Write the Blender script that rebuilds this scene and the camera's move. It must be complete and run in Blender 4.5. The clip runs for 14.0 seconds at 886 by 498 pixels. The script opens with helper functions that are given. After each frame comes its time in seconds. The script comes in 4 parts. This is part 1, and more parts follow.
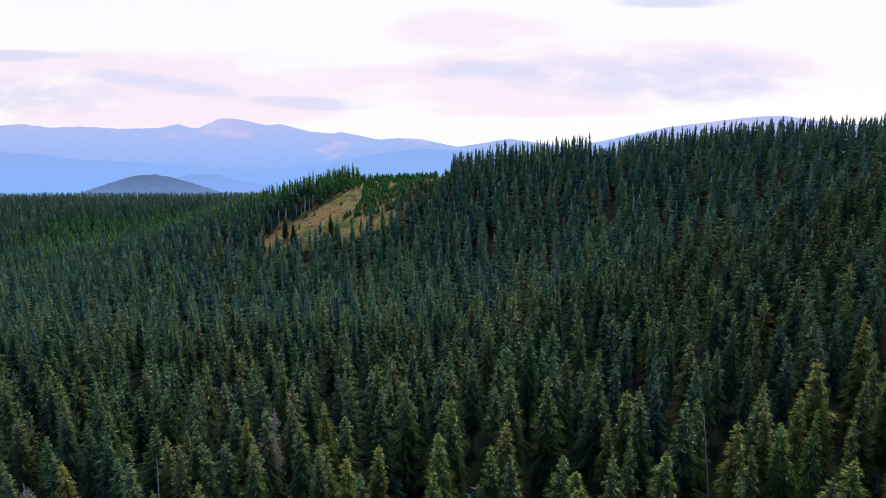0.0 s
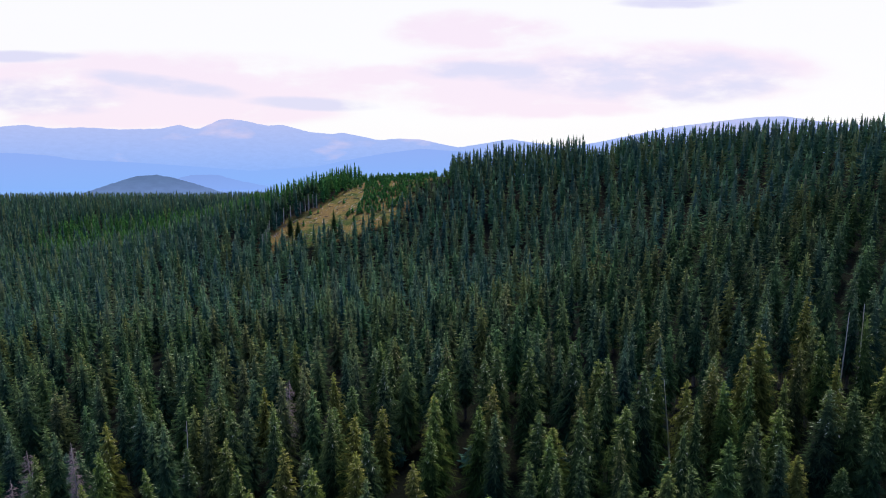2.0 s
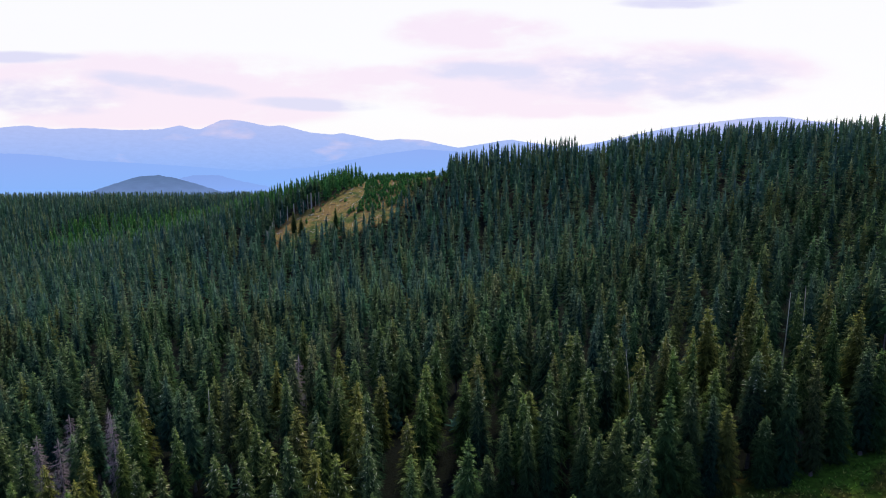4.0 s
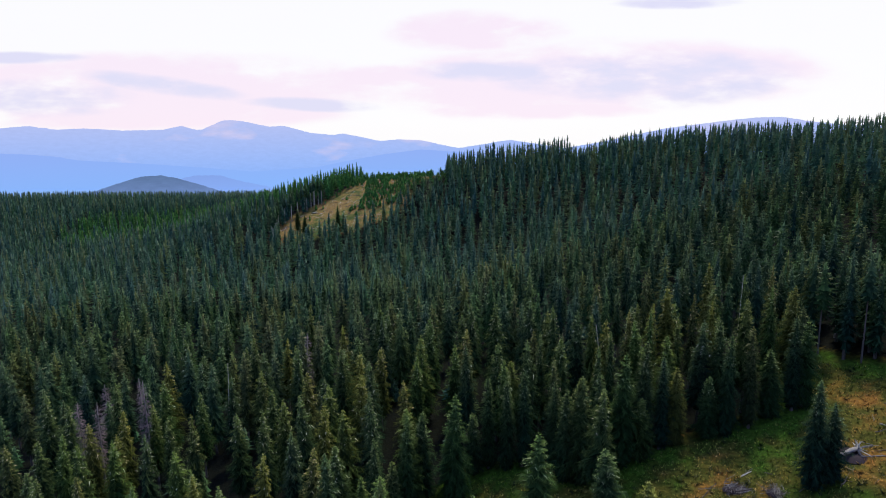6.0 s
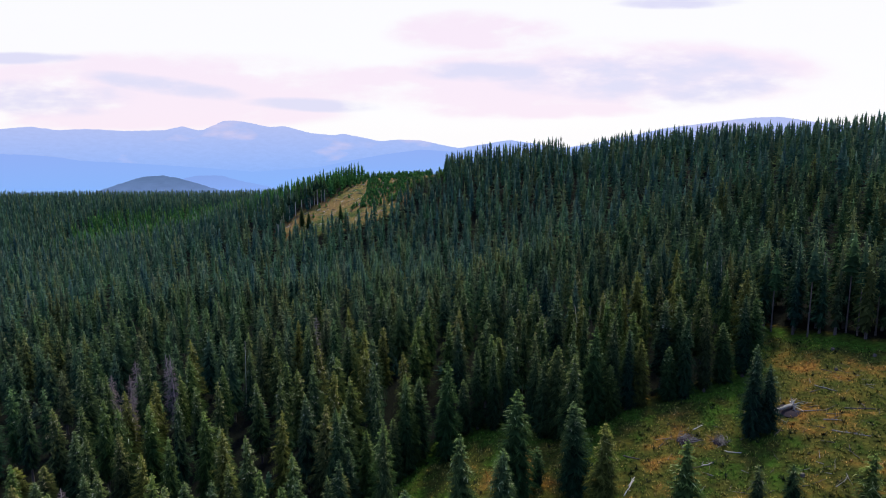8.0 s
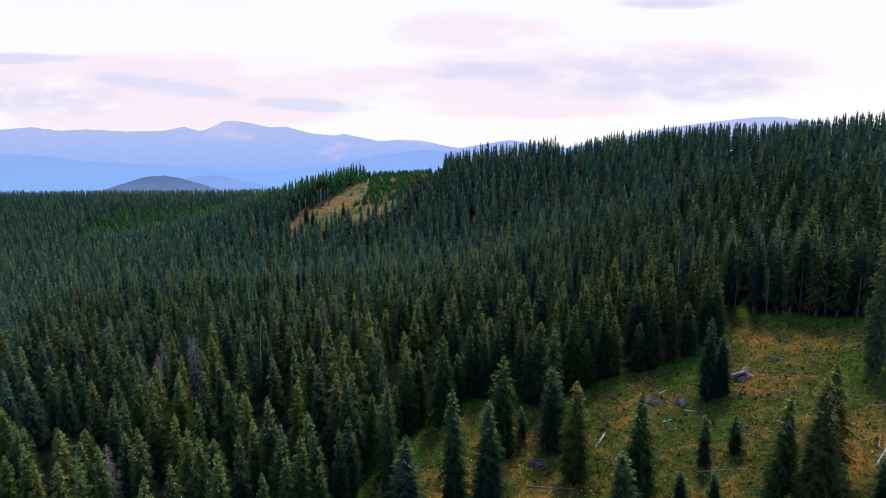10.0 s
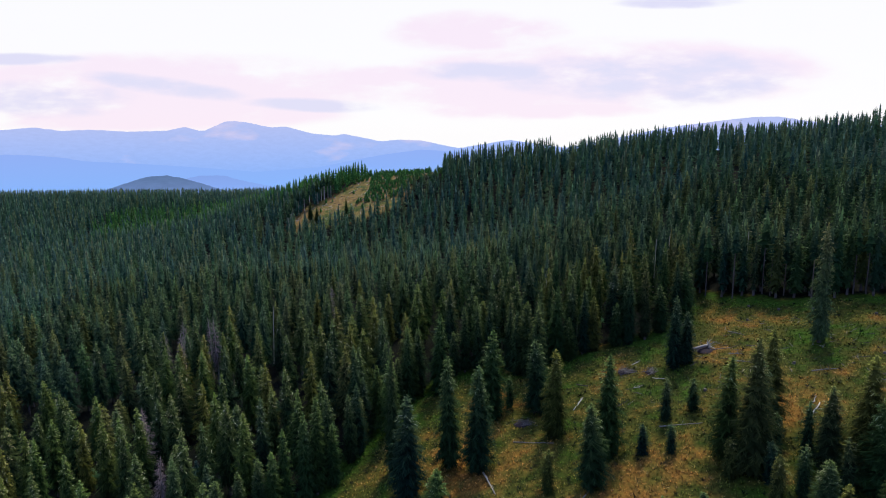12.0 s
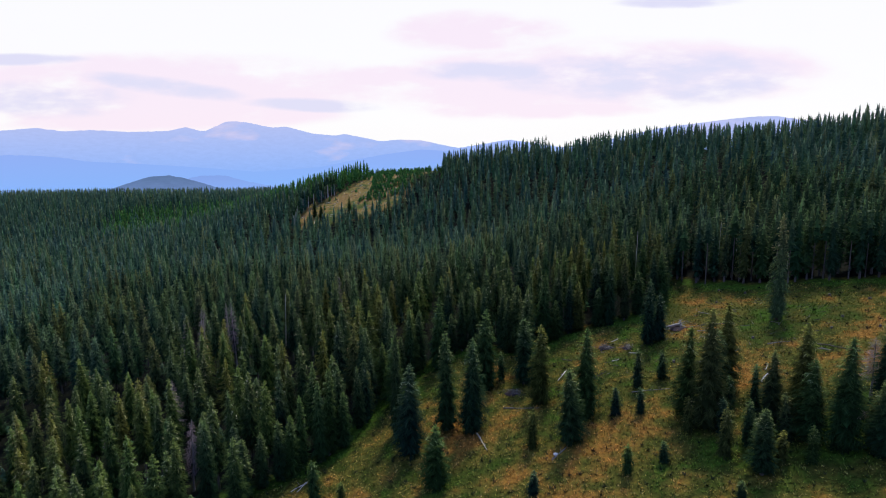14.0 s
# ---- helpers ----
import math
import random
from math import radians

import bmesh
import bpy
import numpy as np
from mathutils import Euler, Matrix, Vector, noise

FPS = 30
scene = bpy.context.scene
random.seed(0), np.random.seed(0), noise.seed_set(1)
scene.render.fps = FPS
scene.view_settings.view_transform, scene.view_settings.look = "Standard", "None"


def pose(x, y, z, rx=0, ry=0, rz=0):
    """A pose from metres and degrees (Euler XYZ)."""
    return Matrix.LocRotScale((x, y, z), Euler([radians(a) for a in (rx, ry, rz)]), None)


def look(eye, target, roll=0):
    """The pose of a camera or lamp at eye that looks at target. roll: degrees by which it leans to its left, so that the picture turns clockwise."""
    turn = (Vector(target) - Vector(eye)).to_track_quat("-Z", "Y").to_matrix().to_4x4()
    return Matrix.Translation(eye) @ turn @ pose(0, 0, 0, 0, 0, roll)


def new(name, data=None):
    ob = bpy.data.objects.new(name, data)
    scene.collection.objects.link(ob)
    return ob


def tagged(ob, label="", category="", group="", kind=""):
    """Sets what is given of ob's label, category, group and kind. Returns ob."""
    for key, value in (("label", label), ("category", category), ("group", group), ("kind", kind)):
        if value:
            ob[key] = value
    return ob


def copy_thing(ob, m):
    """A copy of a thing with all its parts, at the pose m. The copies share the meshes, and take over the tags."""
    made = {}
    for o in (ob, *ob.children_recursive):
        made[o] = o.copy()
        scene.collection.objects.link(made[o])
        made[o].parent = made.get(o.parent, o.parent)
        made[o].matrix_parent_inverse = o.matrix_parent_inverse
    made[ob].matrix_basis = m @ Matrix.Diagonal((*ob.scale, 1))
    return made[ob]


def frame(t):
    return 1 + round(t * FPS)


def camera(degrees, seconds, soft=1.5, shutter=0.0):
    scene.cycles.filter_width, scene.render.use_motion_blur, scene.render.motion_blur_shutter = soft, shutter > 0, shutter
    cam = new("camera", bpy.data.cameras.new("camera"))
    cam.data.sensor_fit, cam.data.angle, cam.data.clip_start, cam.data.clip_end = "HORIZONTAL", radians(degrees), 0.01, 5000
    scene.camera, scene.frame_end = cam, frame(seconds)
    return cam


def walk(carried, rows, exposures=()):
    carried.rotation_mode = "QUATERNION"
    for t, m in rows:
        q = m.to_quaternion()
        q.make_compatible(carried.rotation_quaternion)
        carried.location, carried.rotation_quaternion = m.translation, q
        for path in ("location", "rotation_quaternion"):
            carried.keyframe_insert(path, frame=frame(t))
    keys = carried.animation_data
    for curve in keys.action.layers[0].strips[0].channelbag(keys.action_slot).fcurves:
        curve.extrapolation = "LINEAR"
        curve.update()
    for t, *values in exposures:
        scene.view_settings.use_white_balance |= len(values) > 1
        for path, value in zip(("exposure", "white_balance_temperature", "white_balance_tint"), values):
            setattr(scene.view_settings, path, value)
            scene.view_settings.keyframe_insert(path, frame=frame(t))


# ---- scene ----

# ---- camera: a drone flying backwards, level, about 75 m up ----
cam = camera(70.0, 14.0, soft=1.0)
ROWS = [
    # seconds, eye x, y, z, yaw, pitch, lean
    (0, -0.010, -0.022, 74.931, -0.159, -9.721, -0.24),
    (0.5, 0.009, -3.394, 74.935, -0.149, -9.710, -0.25),
    (1, 0.185, -6.962, 74.955, -0.139, -9.699, -0.25),
    (1.5, 0.477, -10.695, 74.986, -0.129, -9.688, -0.26),
    (2, 0.853, -14.566, 75.026, -0.120, -9.678, -0.27),
    (2.5, 1.283, -18.550, 75.070, -0.110, -9.669, -0.27),
    (3, 1.745, -22.624, 75.117, -0.101, -9.660, -0.28),
    (4.25, 2.923, -33.092, 75.229, -0.079, -9.641, -0.30),
    (5.5, 3.997, -43.797, 75.309, -0.059, -9.625, -0.32),
    (6.5, 4.729, -52.439, 75.338, -0.043, -9.615, -0.34),
    (7.5, 5.347, -61.109, 75.332, -0.029, -9.607, -0.36),
    (8, 5.619, -65.450, 75.316, -0.022, -9.604, -0.37),
    (9.25, 6.226, -76.316, 75.242, -0.006, -9.598, -0.40),
    (10.5, 6.770, -87.222, 75.137, 0.009, -9.597, -0.44),
    (11.5, 7.177, -95.997, 75.051, 0.020, -9.598, -0.46),
    (12.5, 7.539, -104.832, 74.985, 0.030, -9.601, -0.49),
    (13.25, 7.746, -111.504, 74.965, 0.037, -9.605, -0.52),
    (14, 7.849, -118.214, 74.983, 0.044, -9.610, -0.54),
]
EXPOSURE = 0.0
walk(cam, [(t, pose(x, y, z, 0, 0, yaw) @ pose(0, 0, 0, 90 + pitch, 0, 0) @ pose(0, 0, 0, 0, 0, lean))
           for t, x, y, z, yaw, pitch, lean in ROWS])
scene.view_settings.exposure = EXPOSURE


# ---- node helper ----
def nodes(tree):
    """Short ways to add nodes and to wire them: add(type, inputs by name or index, settings)."""
    tree.nodes.clear()

    def add(kind, ins=None, **settings):
        n = tree.nodes.new(kind)
        for k, v in settings.items():
            setattr(n, k, v)
        for k, v in (ins or {}).items():
            if isinstance(v, bpy.types.NodeSocket):
                tree.links.new(v, n.inputs[k])
            else:
                n.inputs[k].default_value = v
        return n

    def ramp(fac, stops):
        n = add("ShaderNodeValToRGB", {0: fac})
        e = n.color_ramp.elements
        while len(e) < len(stops):
            e.new(0.5)
        for el, (p, c) in zip(e, stops):
            el.position, el.color = p, (*c, 1)
        return n.outputs[0]

    def math_(op, a, b=0.0, clamp=False):
        return add("ShaderNodeMath", {0: a, 1: b}, operation=op, use_clamp=clamp).outputs[0]

    def mix(fac, a, b, blend="MIX"):
        n = add("ShaderNodeMix", None, data_type="RGBA", blend_type=blend)
        for i, v in ((0, fac), (6, a), (7, b)):
            if isinstance(v, bpy.types.NodeSocket):
                tree.links.new(v, n.inputs[i])
            else:
                n.inputs[i].default_value = v if i == 0 else (*v, 1)
        return n.outputs[2]

    def noise_(vec, scale, detail=3.0, rough=0.55):
        return add("ShaderNodeTexNoise", {"Vector": vec, "Scale": scale, "Detail": detail, "Roughness": rough}).outputs[0]

    return add, ramp, math_, mix, noise_


# ---- sky and sun ----
SUN_AZ, SUN_EL = radians(22), radians(59)      # azimuth to the right of straight ahead
world = bpy.data.worlds.new("sky")
scene.world = world
world.use_nodes = True
add, ramp, math_, mix, noise_ = nodes(world.node_tree)
sky = add("ShaderNodeTexSky", None, sky_type="NISHITA", sun_disc=False, sun_elevation=SUN_EL, sun_rotation=SUN_AZ,
          altitude=1300, air_density=1.0, dust_density=2.0, ozone_density=1.0)
way = add("ShaderNodeTexCoord").outputs["Generated"]
xyz = add("ShaderNodeSeparateXYZ", {0: way})
dx, dy, dz = xyz.outputs
depth = math_("MAXIMUM", math_("ABSOLUTE", dy), 0.25)
u, v = math_("DIVIDE", dx, depth), math_("DIVIDE", dz, depth)
flat = add("ShaderNodeCombineXYZ", {0: math_("MULTIPLY", u, 1.0), 1: math_("MULTIPLY", v, 3.0), 2: 0.0}).outputs[0]
wisp = noise_(flat, 4.2, 4.0, 0.5)
fine = noise_(flat, 13.0, 4.0, 0.55)


def bank(cu, cv, wu, wv, slope=0.0):
    """A soft bank of cloud round (cu, cv) in the sky."""
    a = math_("DIVIDE", math_("SUBTRACT", u, cu), wu)
    lift = math_("ADD", cv, math_("MULTIPLY", math_("SUBTRACT", u, cu), slope))
    b = math_("DIVIDE", math_("SUBTRACT", v, lift), wv)
    r = math_("ADD", math_("MULTIPLY", a, a), math_("MULTIPLY", b, b))
    return math_("SUBTRACT", 1.0, r, True)


BANKS = [(-0.66, 0.130, 0.14, 0.011, 0.0), (-0.43, 0.088, 0.16, 0.018, -0.13), (-0.20, 0.058, 0.13, 0.013, -0.05), (-0.62, 0.070, 0.18, 0.035, 0.0),
         (0.31, 0.098, 0.27, 0.046, 0.0), (0.42, 0.078, 0.15, 0.030, 0.12), (0.08, 0.106, 0.15, 0.020, 0.0), (0.36, 0.204, 0.12, 0.011, 0.0)]
BLUSH = [(0.14, 0.047, 0.22, 0.016, 0.0), (-0.45, 0.045, 0.34, 0.030, 0.0), (-0.07, 0.100, 0.14, 0.022, 0.0), (0.05, 0.165, 0.16, 0.035, 0.0), (-0.45, 0.075, 0.30, 0.050, -0.10), (0.28, 0.10, 0.36, 0.060, 0.0), (0.10, 0.085, 0.24, 0.060, 0.0), (-0.42, 0.085, 0.42, 0.060, 0.0)]


def heap(banks):
    total = None
    for b in banks:
        one = bank(*b)
        total = one if total is None else math_("MAXIMUM", total, one)
    return total


# ragged edges: the banks are eaten into by two grains of noise
ragged = math_("ADD", math_("MULTIPLY", math_("SUBTRACT", wisp, 0.5), 2.4), math_("MULTIPLY", math_("SUBTRACT", fine, 0.5), 1.9))
body = heap(BANKS)
cloud = add("ShaderNodeMapRange", {0: math_("ADD", body, math_("MULTIPLY", ragged, math_("ADD", body, 0.12))), 1: 0.15, 2: 1.05}, interpolation_type="SMOOTHSTEP").outputs[0]
glow = heap(BLUSH)
pink = add("ShaderNodeMapRange", {0: math_("ADD", glow, math_("MULTIPLY", ragged, math_("ADD", glow, 0.15))), 1: 0.0, 2: 0.8}, interpolation_type="SMOOTHSTEP").outputs[0]
veil = mix(pink, (1.02, 1.01, 1.03), (0.99, 0.86, 0.98))
low_sky = mix(cloud, veil, (0.78, 0.765, 0.965))
# an overcast sky is brightest overhead
lift = math_("POWER", math_("MAXIMUM", dz, 0.0), 0.8)
cover = mix(math_("MULTIPLY", math_("SUBTRACT", lift, 0.28, True), 1.4, True), low_sky, (0.72, 1.0, 1.75))
sky_light = mix(1.0, sky.outputs[0], (0.10, 0.10, 0.10), "MULTIPLY")
out_sky = mix(0.93, sky_light, cover)
# bright ahead; behind, out of view, the sky is dimmed and blued to shape the light
ahead = add("ShaderNodeMapRange", {0: math_("ADD", dy, dz), 1: -0.1, 2: 0.75}, interpolation_type="SMOOTHSTEP").outputs[0]
out_sky = mix(1.0, out_sky, mix(ahead, (0.47, 0.64, 1.22), (1.0, 1.0, 1.0)), "MULTIPLY")
bg = add("ShaderNodeBackground", {0: out_sky, 1: 1.0})
add("ShaderNodeOutputWorld", {0: bg.outputs[0]})

sun = new("sun", bpy.data.lights.new("sun", "SUN"))
sun.data.energy, sun.data.angle, sun.data.color = 5.0, radians(10), (1.0, 0.93, 0.74)
sun.matrix_world = look((0, 0, 0), (-math.sin(SUN_AZ) * math.cos(SUN_EL), -math.cos(SUN_AZ) * math.cos(SUN_EL), -math.sin(SUN_EL)))


# ---- materials ----
def material(name):
    m = bpy.data.materials.new(name)
    m.use_nodes = True
    return m, nodes(m.node_tree)


def finish(add, colour, rough, bump=None, strength=0.3, dist=0.1, spec=0.3):
    ins = {"Base Color": colour, "Roughness": rough, "Specular IOR Level": spec}
    if bump is not None:
        ins["Normal"] = add("ShaderNodeBump", {"Height": bump, "Strength": strength, "Distance": dist}).outputs[0]
    add("ShaderNodeOutputMaterial", {0: add("ShaderNodeBsdfPrincipled", ins).outputs[0]})


def needles(name, single, flecks=0.5, spread=1.0, fresh=0.0, lit_shoot=(0.400, 0.400, 0.115), cool=0.0, light=1.0):
    """Spruce needles: each tree its own green, outer growth paler, most at the top as if lit; on the sprays alone some
    dry grey twigs.
    """
    m, (add, ramp, math_, mix, noise_) = material(name)
    tree = add("ShaderNodeObjectInfo").outputs["Random"] if single else add("ShaderNodeAttribute", None, attribute_name="tint").outputs["Fac"]
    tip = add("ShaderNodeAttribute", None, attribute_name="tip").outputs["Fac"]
    spray = add("ShaderNodeNewGeometry").outputs["Random Per Island"]
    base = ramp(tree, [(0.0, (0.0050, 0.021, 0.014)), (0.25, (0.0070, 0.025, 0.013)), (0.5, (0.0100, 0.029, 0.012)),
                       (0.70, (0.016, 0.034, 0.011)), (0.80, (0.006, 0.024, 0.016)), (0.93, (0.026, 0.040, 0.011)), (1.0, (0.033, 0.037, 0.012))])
    # cool and light shift the base; for the farther forest they paint in haze
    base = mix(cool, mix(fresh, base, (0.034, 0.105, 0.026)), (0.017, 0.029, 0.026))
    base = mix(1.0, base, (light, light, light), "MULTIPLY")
    # high tip values mix in the pale colour, so crown tops look lit
    young = mix(math_("MULTIPLY", math_("POWER", math_("ABSOLUTE", tip), 1.4), 0.95), base, mix(0.5, mix(1.0, base, (9.6 / light, 7.5 / light, 4.3 / light), "MULTIPLY"), lit_shoot))
    worn = mix(math_("MULTIPLY", math_("MULTIPLY", math_("GREATER_THAN", spray, 0.93), math_("GREATER_THAN", tip, 0.30)), flecks), young, (0.27, 0.26, 0.215))
    tone = mix(spread, (1.0, 1.0, 1.0), ramp(spray, [(0.0, (0.55, 0.58, 0.62)), (0.7, (1.05, 1.04, 1.0)), (1.0, (2.1, 2.0, 1.75))]))
    hue = ramp(tree, [(0.0, (0.78, 0.95, 1.15)), (0.22, (0.92, 1.05, 0.90)), (0.42, (1.05, 1.0, 0.95)), (0.58, (0.80, 1.18, 0.80)), (0.72, (1.12, 1.08, 0.72)), (0.87, (1.42, 1.0, 0.80)), (1.0, (1.05, 1.22, 0.70))])
    colour = mix(0.5, mix(1.0, worn, tone, "MULTIPLY"), hue, "MULTIPLY")
    top = add("ShaderNodeBsdfPrincipled", {"Base Color": colour, "Roughness": 0.8, "Specular IOR Level": 0.02})
    under = add("ShaderNodeBsdfTranslucent", {0: colour})
    add("ShaderNodeOutputMaterial", {0: add("ShaderNodeMixShader", {0: 0.24, 1: top.outputs[0], 2: under.outputs[0]}).outputs[0]})
    return m


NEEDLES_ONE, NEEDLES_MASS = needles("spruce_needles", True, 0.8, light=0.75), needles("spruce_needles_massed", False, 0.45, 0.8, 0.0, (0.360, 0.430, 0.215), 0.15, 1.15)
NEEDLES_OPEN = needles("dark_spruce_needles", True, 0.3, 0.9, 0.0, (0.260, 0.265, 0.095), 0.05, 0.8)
# lighter olive copy of the needles: sunlight on the lone spruce is in its colour
NEEDLES_LONE = needles("sunlit_olive_needles", False, 0.6, 1.0, 0.0, (0.430, 0.360, 0.150), 0.0, 2.4)
# paled and blued base: the haze of distance is put into these needles
NEEDLES_FAR = needles("spruce_needles_hazed", False, 0.15, 0.6, 0.0, (0.440, 0.490, 0.370), 0.34, 2.9)
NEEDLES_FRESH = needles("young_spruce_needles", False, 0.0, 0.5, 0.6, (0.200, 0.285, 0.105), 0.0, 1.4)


def bark(name, low, high, scale=3.0):
    m, (add, ramp, math_, mix, noise_) = material(name)
    co = add("ShaderNodeTexCoord").outputs["Object"]
    grain = add("ShaderNodeMapping", {"Vector": co, "Scale": (6, 6, 0.7)}).outputs[0]
    n, w = noise_(grain, scale, 5.0), noise_(co, 0.6)
    finish(add, mix(math_("MULTIPLY", w, 0.5), ramp(n, [(0.3, low), (0.7, high)]), high), 0.9, n, 0.6, 0.05, 0.08)
    return m


BARK = bark("spruce_bark", (0.030, 0.026, 0.024), (0.105, 0.092, 0.082))
GREYWOOD = bark("weathered_wood", (0.085, 0.075, 0.068), (0.22, 0.205, 0.19))
PALEWOOD = bark("barked_pale_wood", (0.20, 0.175, 0.145), (0.44, 0.41, 0.36))
DEADTWIG = bark("dead_grey_twigs", (0.060, 0.046, 0.050), (0.15, 0.118, 0.125))


def green_shift(add, math_, co):
    """Shift towards greener, darker grass: round one spot of the meadow and along the trees."""
    d = add("ShaderNodeVectorMath", {0: co, 1: (70.0, -6.0, 8.0)}, operation="DISTANCE").outputs["Value"]
    rim = add("ShaderNodeAttribute", None, attribute_name="edge").outputs["Fac"]
    return math_("ADD", math_("MULTIPLY", add("ShaderNodeMapRange", {0: d, 1: 8.0, 2: 36.0, 3: 1.0, 4: 0.0}).outputs[0], 0.10), math_("MULTIPLY", rim, 0.20))


def ground_material():
    """Forest litter, dry and green meadow grass, and logged bare slope, by the cover of the land."""
    m, (add, ramp, math_, mix, noise_) = material("hill_ground")
    co = add("ShaderNodeTexCoord").outputs["Object"]
    meadow = add("ShaderNodeAttribute", None, attribute_name="meadow").outputs["Fac"]
    logged = add("ShaderNodeAttribute", None, attribute_name="logged").outputs["Fac"]
    big, mid, small, tiny = noise_(co, 0.045, 3.0), noise_(co, 0.22, 4.0), noise_(co, 1.1, 5.0, 0.65), noise_(co, 6.0, 3.0)
    # litter taken to near black: shade between the trees is put into its colour
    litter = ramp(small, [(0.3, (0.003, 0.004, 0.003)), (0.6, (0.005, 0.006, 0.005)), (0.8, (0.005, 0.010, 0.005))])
    where = math_("ADD", math_("MULTIPLY", big, 0.55), math_("MULTIPLY", mid, 0.45))
    where = math_("SUBTRACT", where, green_shift(add, math_, co))
    grass = ramp(where, [(0.36, (0.024, 0.054, 0.008)), (0.46, (0.026, 0.032, 0.008)), (0.515, (0.050, 0.050, 0.012)), (0.57, (0.090, 0.060, 0.016)), (0.62, (0.135, 0.070, 0.019))])
    flecks = ramp(small, [(0.30, (0.35, 0.36, 0.36)), (0.5, (0.95, 0.95, 0.95)), (0.72, (1.5, 1.5, 1.35))])
    grass = mix(1.0, mix(1.0, grass, flecks, "MULTIPLY"), (1.05, 1.0, 0.80), "MULTIPLY")
    bare = ramp(where, [(0.40, (0.040, 0.058, 0.016)), (0.47, (0.098, 0.082, 0.026)), (0.55, (0.150, 0.098, 0.036)), (0.65, (0.120, 0.076, 0.034))])
    bare = mix(1.0, bare, flecks, "MULTIPLY")
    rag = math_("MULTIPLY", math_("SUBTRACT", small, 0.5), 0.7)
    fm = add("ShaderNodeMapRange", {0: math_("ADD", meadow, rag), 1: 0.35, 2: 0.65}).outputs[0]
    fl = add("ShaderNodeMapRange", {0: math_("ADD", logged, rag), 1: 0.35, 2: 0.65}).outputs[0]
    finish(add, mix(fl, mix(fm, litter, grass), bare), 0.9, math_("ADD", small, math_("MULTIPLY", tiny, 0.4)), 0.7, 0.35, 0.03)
    return m


def grass_material(name, stops):
    m, (add, ramp, math_, mix, noise_) = material(name)
    co = add("ShaderNodeTexCoord").outputs["Object"]
    where = math_("ADD", math_("MULTIPLY", noise_(co, 0.045, 3.0), 0.55), math_("MULTIPLY", noise_(co, 0.22, 4.0), 0.45))
    where = math_("SUBTRACT", where, green_shift(add, math_, co))
    one = add("ShaderNodeNewGeometry").outputs["Random Per Island"]
    c = ramp(math_("ADD", where, math_("MULTIPLY", math_("SUBTRACT", one, 0.5), 0.10)), stops)
    tone = ramp(one, [(0.0, (0.5, 0.5, 0.5)), (0.75, (1.1, 1.1, 1.05)), (1.0, (2.3, 2.2, 2.0))])
    finish(add, mix(1.0, c, tone, "MULTIPLY"), 0.85, spec=0.03)
    return m


GROUND = ground_material()
STRAW = grass_material("straw_tussocks", [(0.38, (0.10, 0.115, 0.030)), (0.47, (0.17, 0.165, 0.045)), (0.55, (0.26, 0.19, 0.075)), (0.62, (0.30, 0.17, 0.065))])
HUMMOCK = grass_material("dark_tussocks", [(0.38, (0.010, 0.018, 0.008)), (0.5, (0.018, 0.022, 0.009)), (0.62, (0.032, 0.022, 0.012))])
GRASS = grass_material("meadow_grass", [(0.36, (0.046, 0.110, 0.014)), (0.46, (0.066, 0.092, 0.016)), (0.52, (0.110, 0.108, 0.024)), (0.565, (0.200, 0.125, 0.032)), (0.615, (0.280, 0.138, 0.038))])


def plain_rock():
    m, (add, ramp, math_, mix, noise_) = material("pale_rock")
    n = noise_(add("ShaderNodeTexCoord").outputs["Object"], 4.0, 5.0)
    finish(add, ramp(n, [(0.3, (0.26, 0.25, 0.24)), (0.7, (0.52, 0.51, 0.49))]), 0.85, n, 0.5, 0.1)
    return m


ROCK = plain_rock()


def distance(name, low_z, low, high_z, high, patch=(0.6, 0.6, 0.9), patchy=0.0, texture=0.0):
    """A far range seen through kilometres of lit air: a plain glowing backdrop with that haze in its colour, paler
    towards its crest.
    """
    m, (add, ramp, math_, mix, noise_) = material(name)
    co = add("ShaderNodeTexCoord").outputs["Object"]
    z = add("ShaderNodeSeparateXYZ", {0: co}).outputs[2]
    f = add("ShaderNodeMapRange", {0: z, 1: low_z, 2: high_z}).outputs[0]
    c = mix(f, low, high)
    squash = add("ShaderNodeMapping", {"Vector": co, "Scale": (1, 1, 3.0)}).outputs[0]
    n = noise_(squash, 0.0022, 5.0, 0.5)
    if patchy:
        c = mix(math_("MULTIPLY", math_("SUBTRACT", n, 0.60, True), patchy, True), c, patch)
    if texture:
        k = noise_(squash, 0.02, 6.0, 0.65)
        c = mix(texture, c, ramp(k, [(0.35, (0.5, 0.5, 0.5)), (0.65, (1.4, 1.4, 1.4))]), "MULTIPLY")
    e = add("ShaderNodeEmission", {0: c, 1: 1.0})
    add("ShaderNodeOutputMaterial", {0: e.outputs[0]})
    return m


# ---- the lie of the land ----
HILL_X = (-160, -60, 40, 140, 250, 370)
HILL_Y = (-60, 60, 180, 300, 420, 540)
HILL_H = [-2.9, -7.6, 0.8, 19.6, 9.4, 28.2,
          -7.4, 3.5, -3.1, 19.3, 3.1, 48.3,
          -4.1, 24.0, 3.8, 17.8, -3.6, 51.0,
          5.3, -14.1, -45.7, 41.1, 6.4, 31.4,
          -16.7, 58.1, 13.8, 45.4, 5.9, 7.6,
          -0.6, 17.7, -12.4, -13.4, -7.5, 3.4]
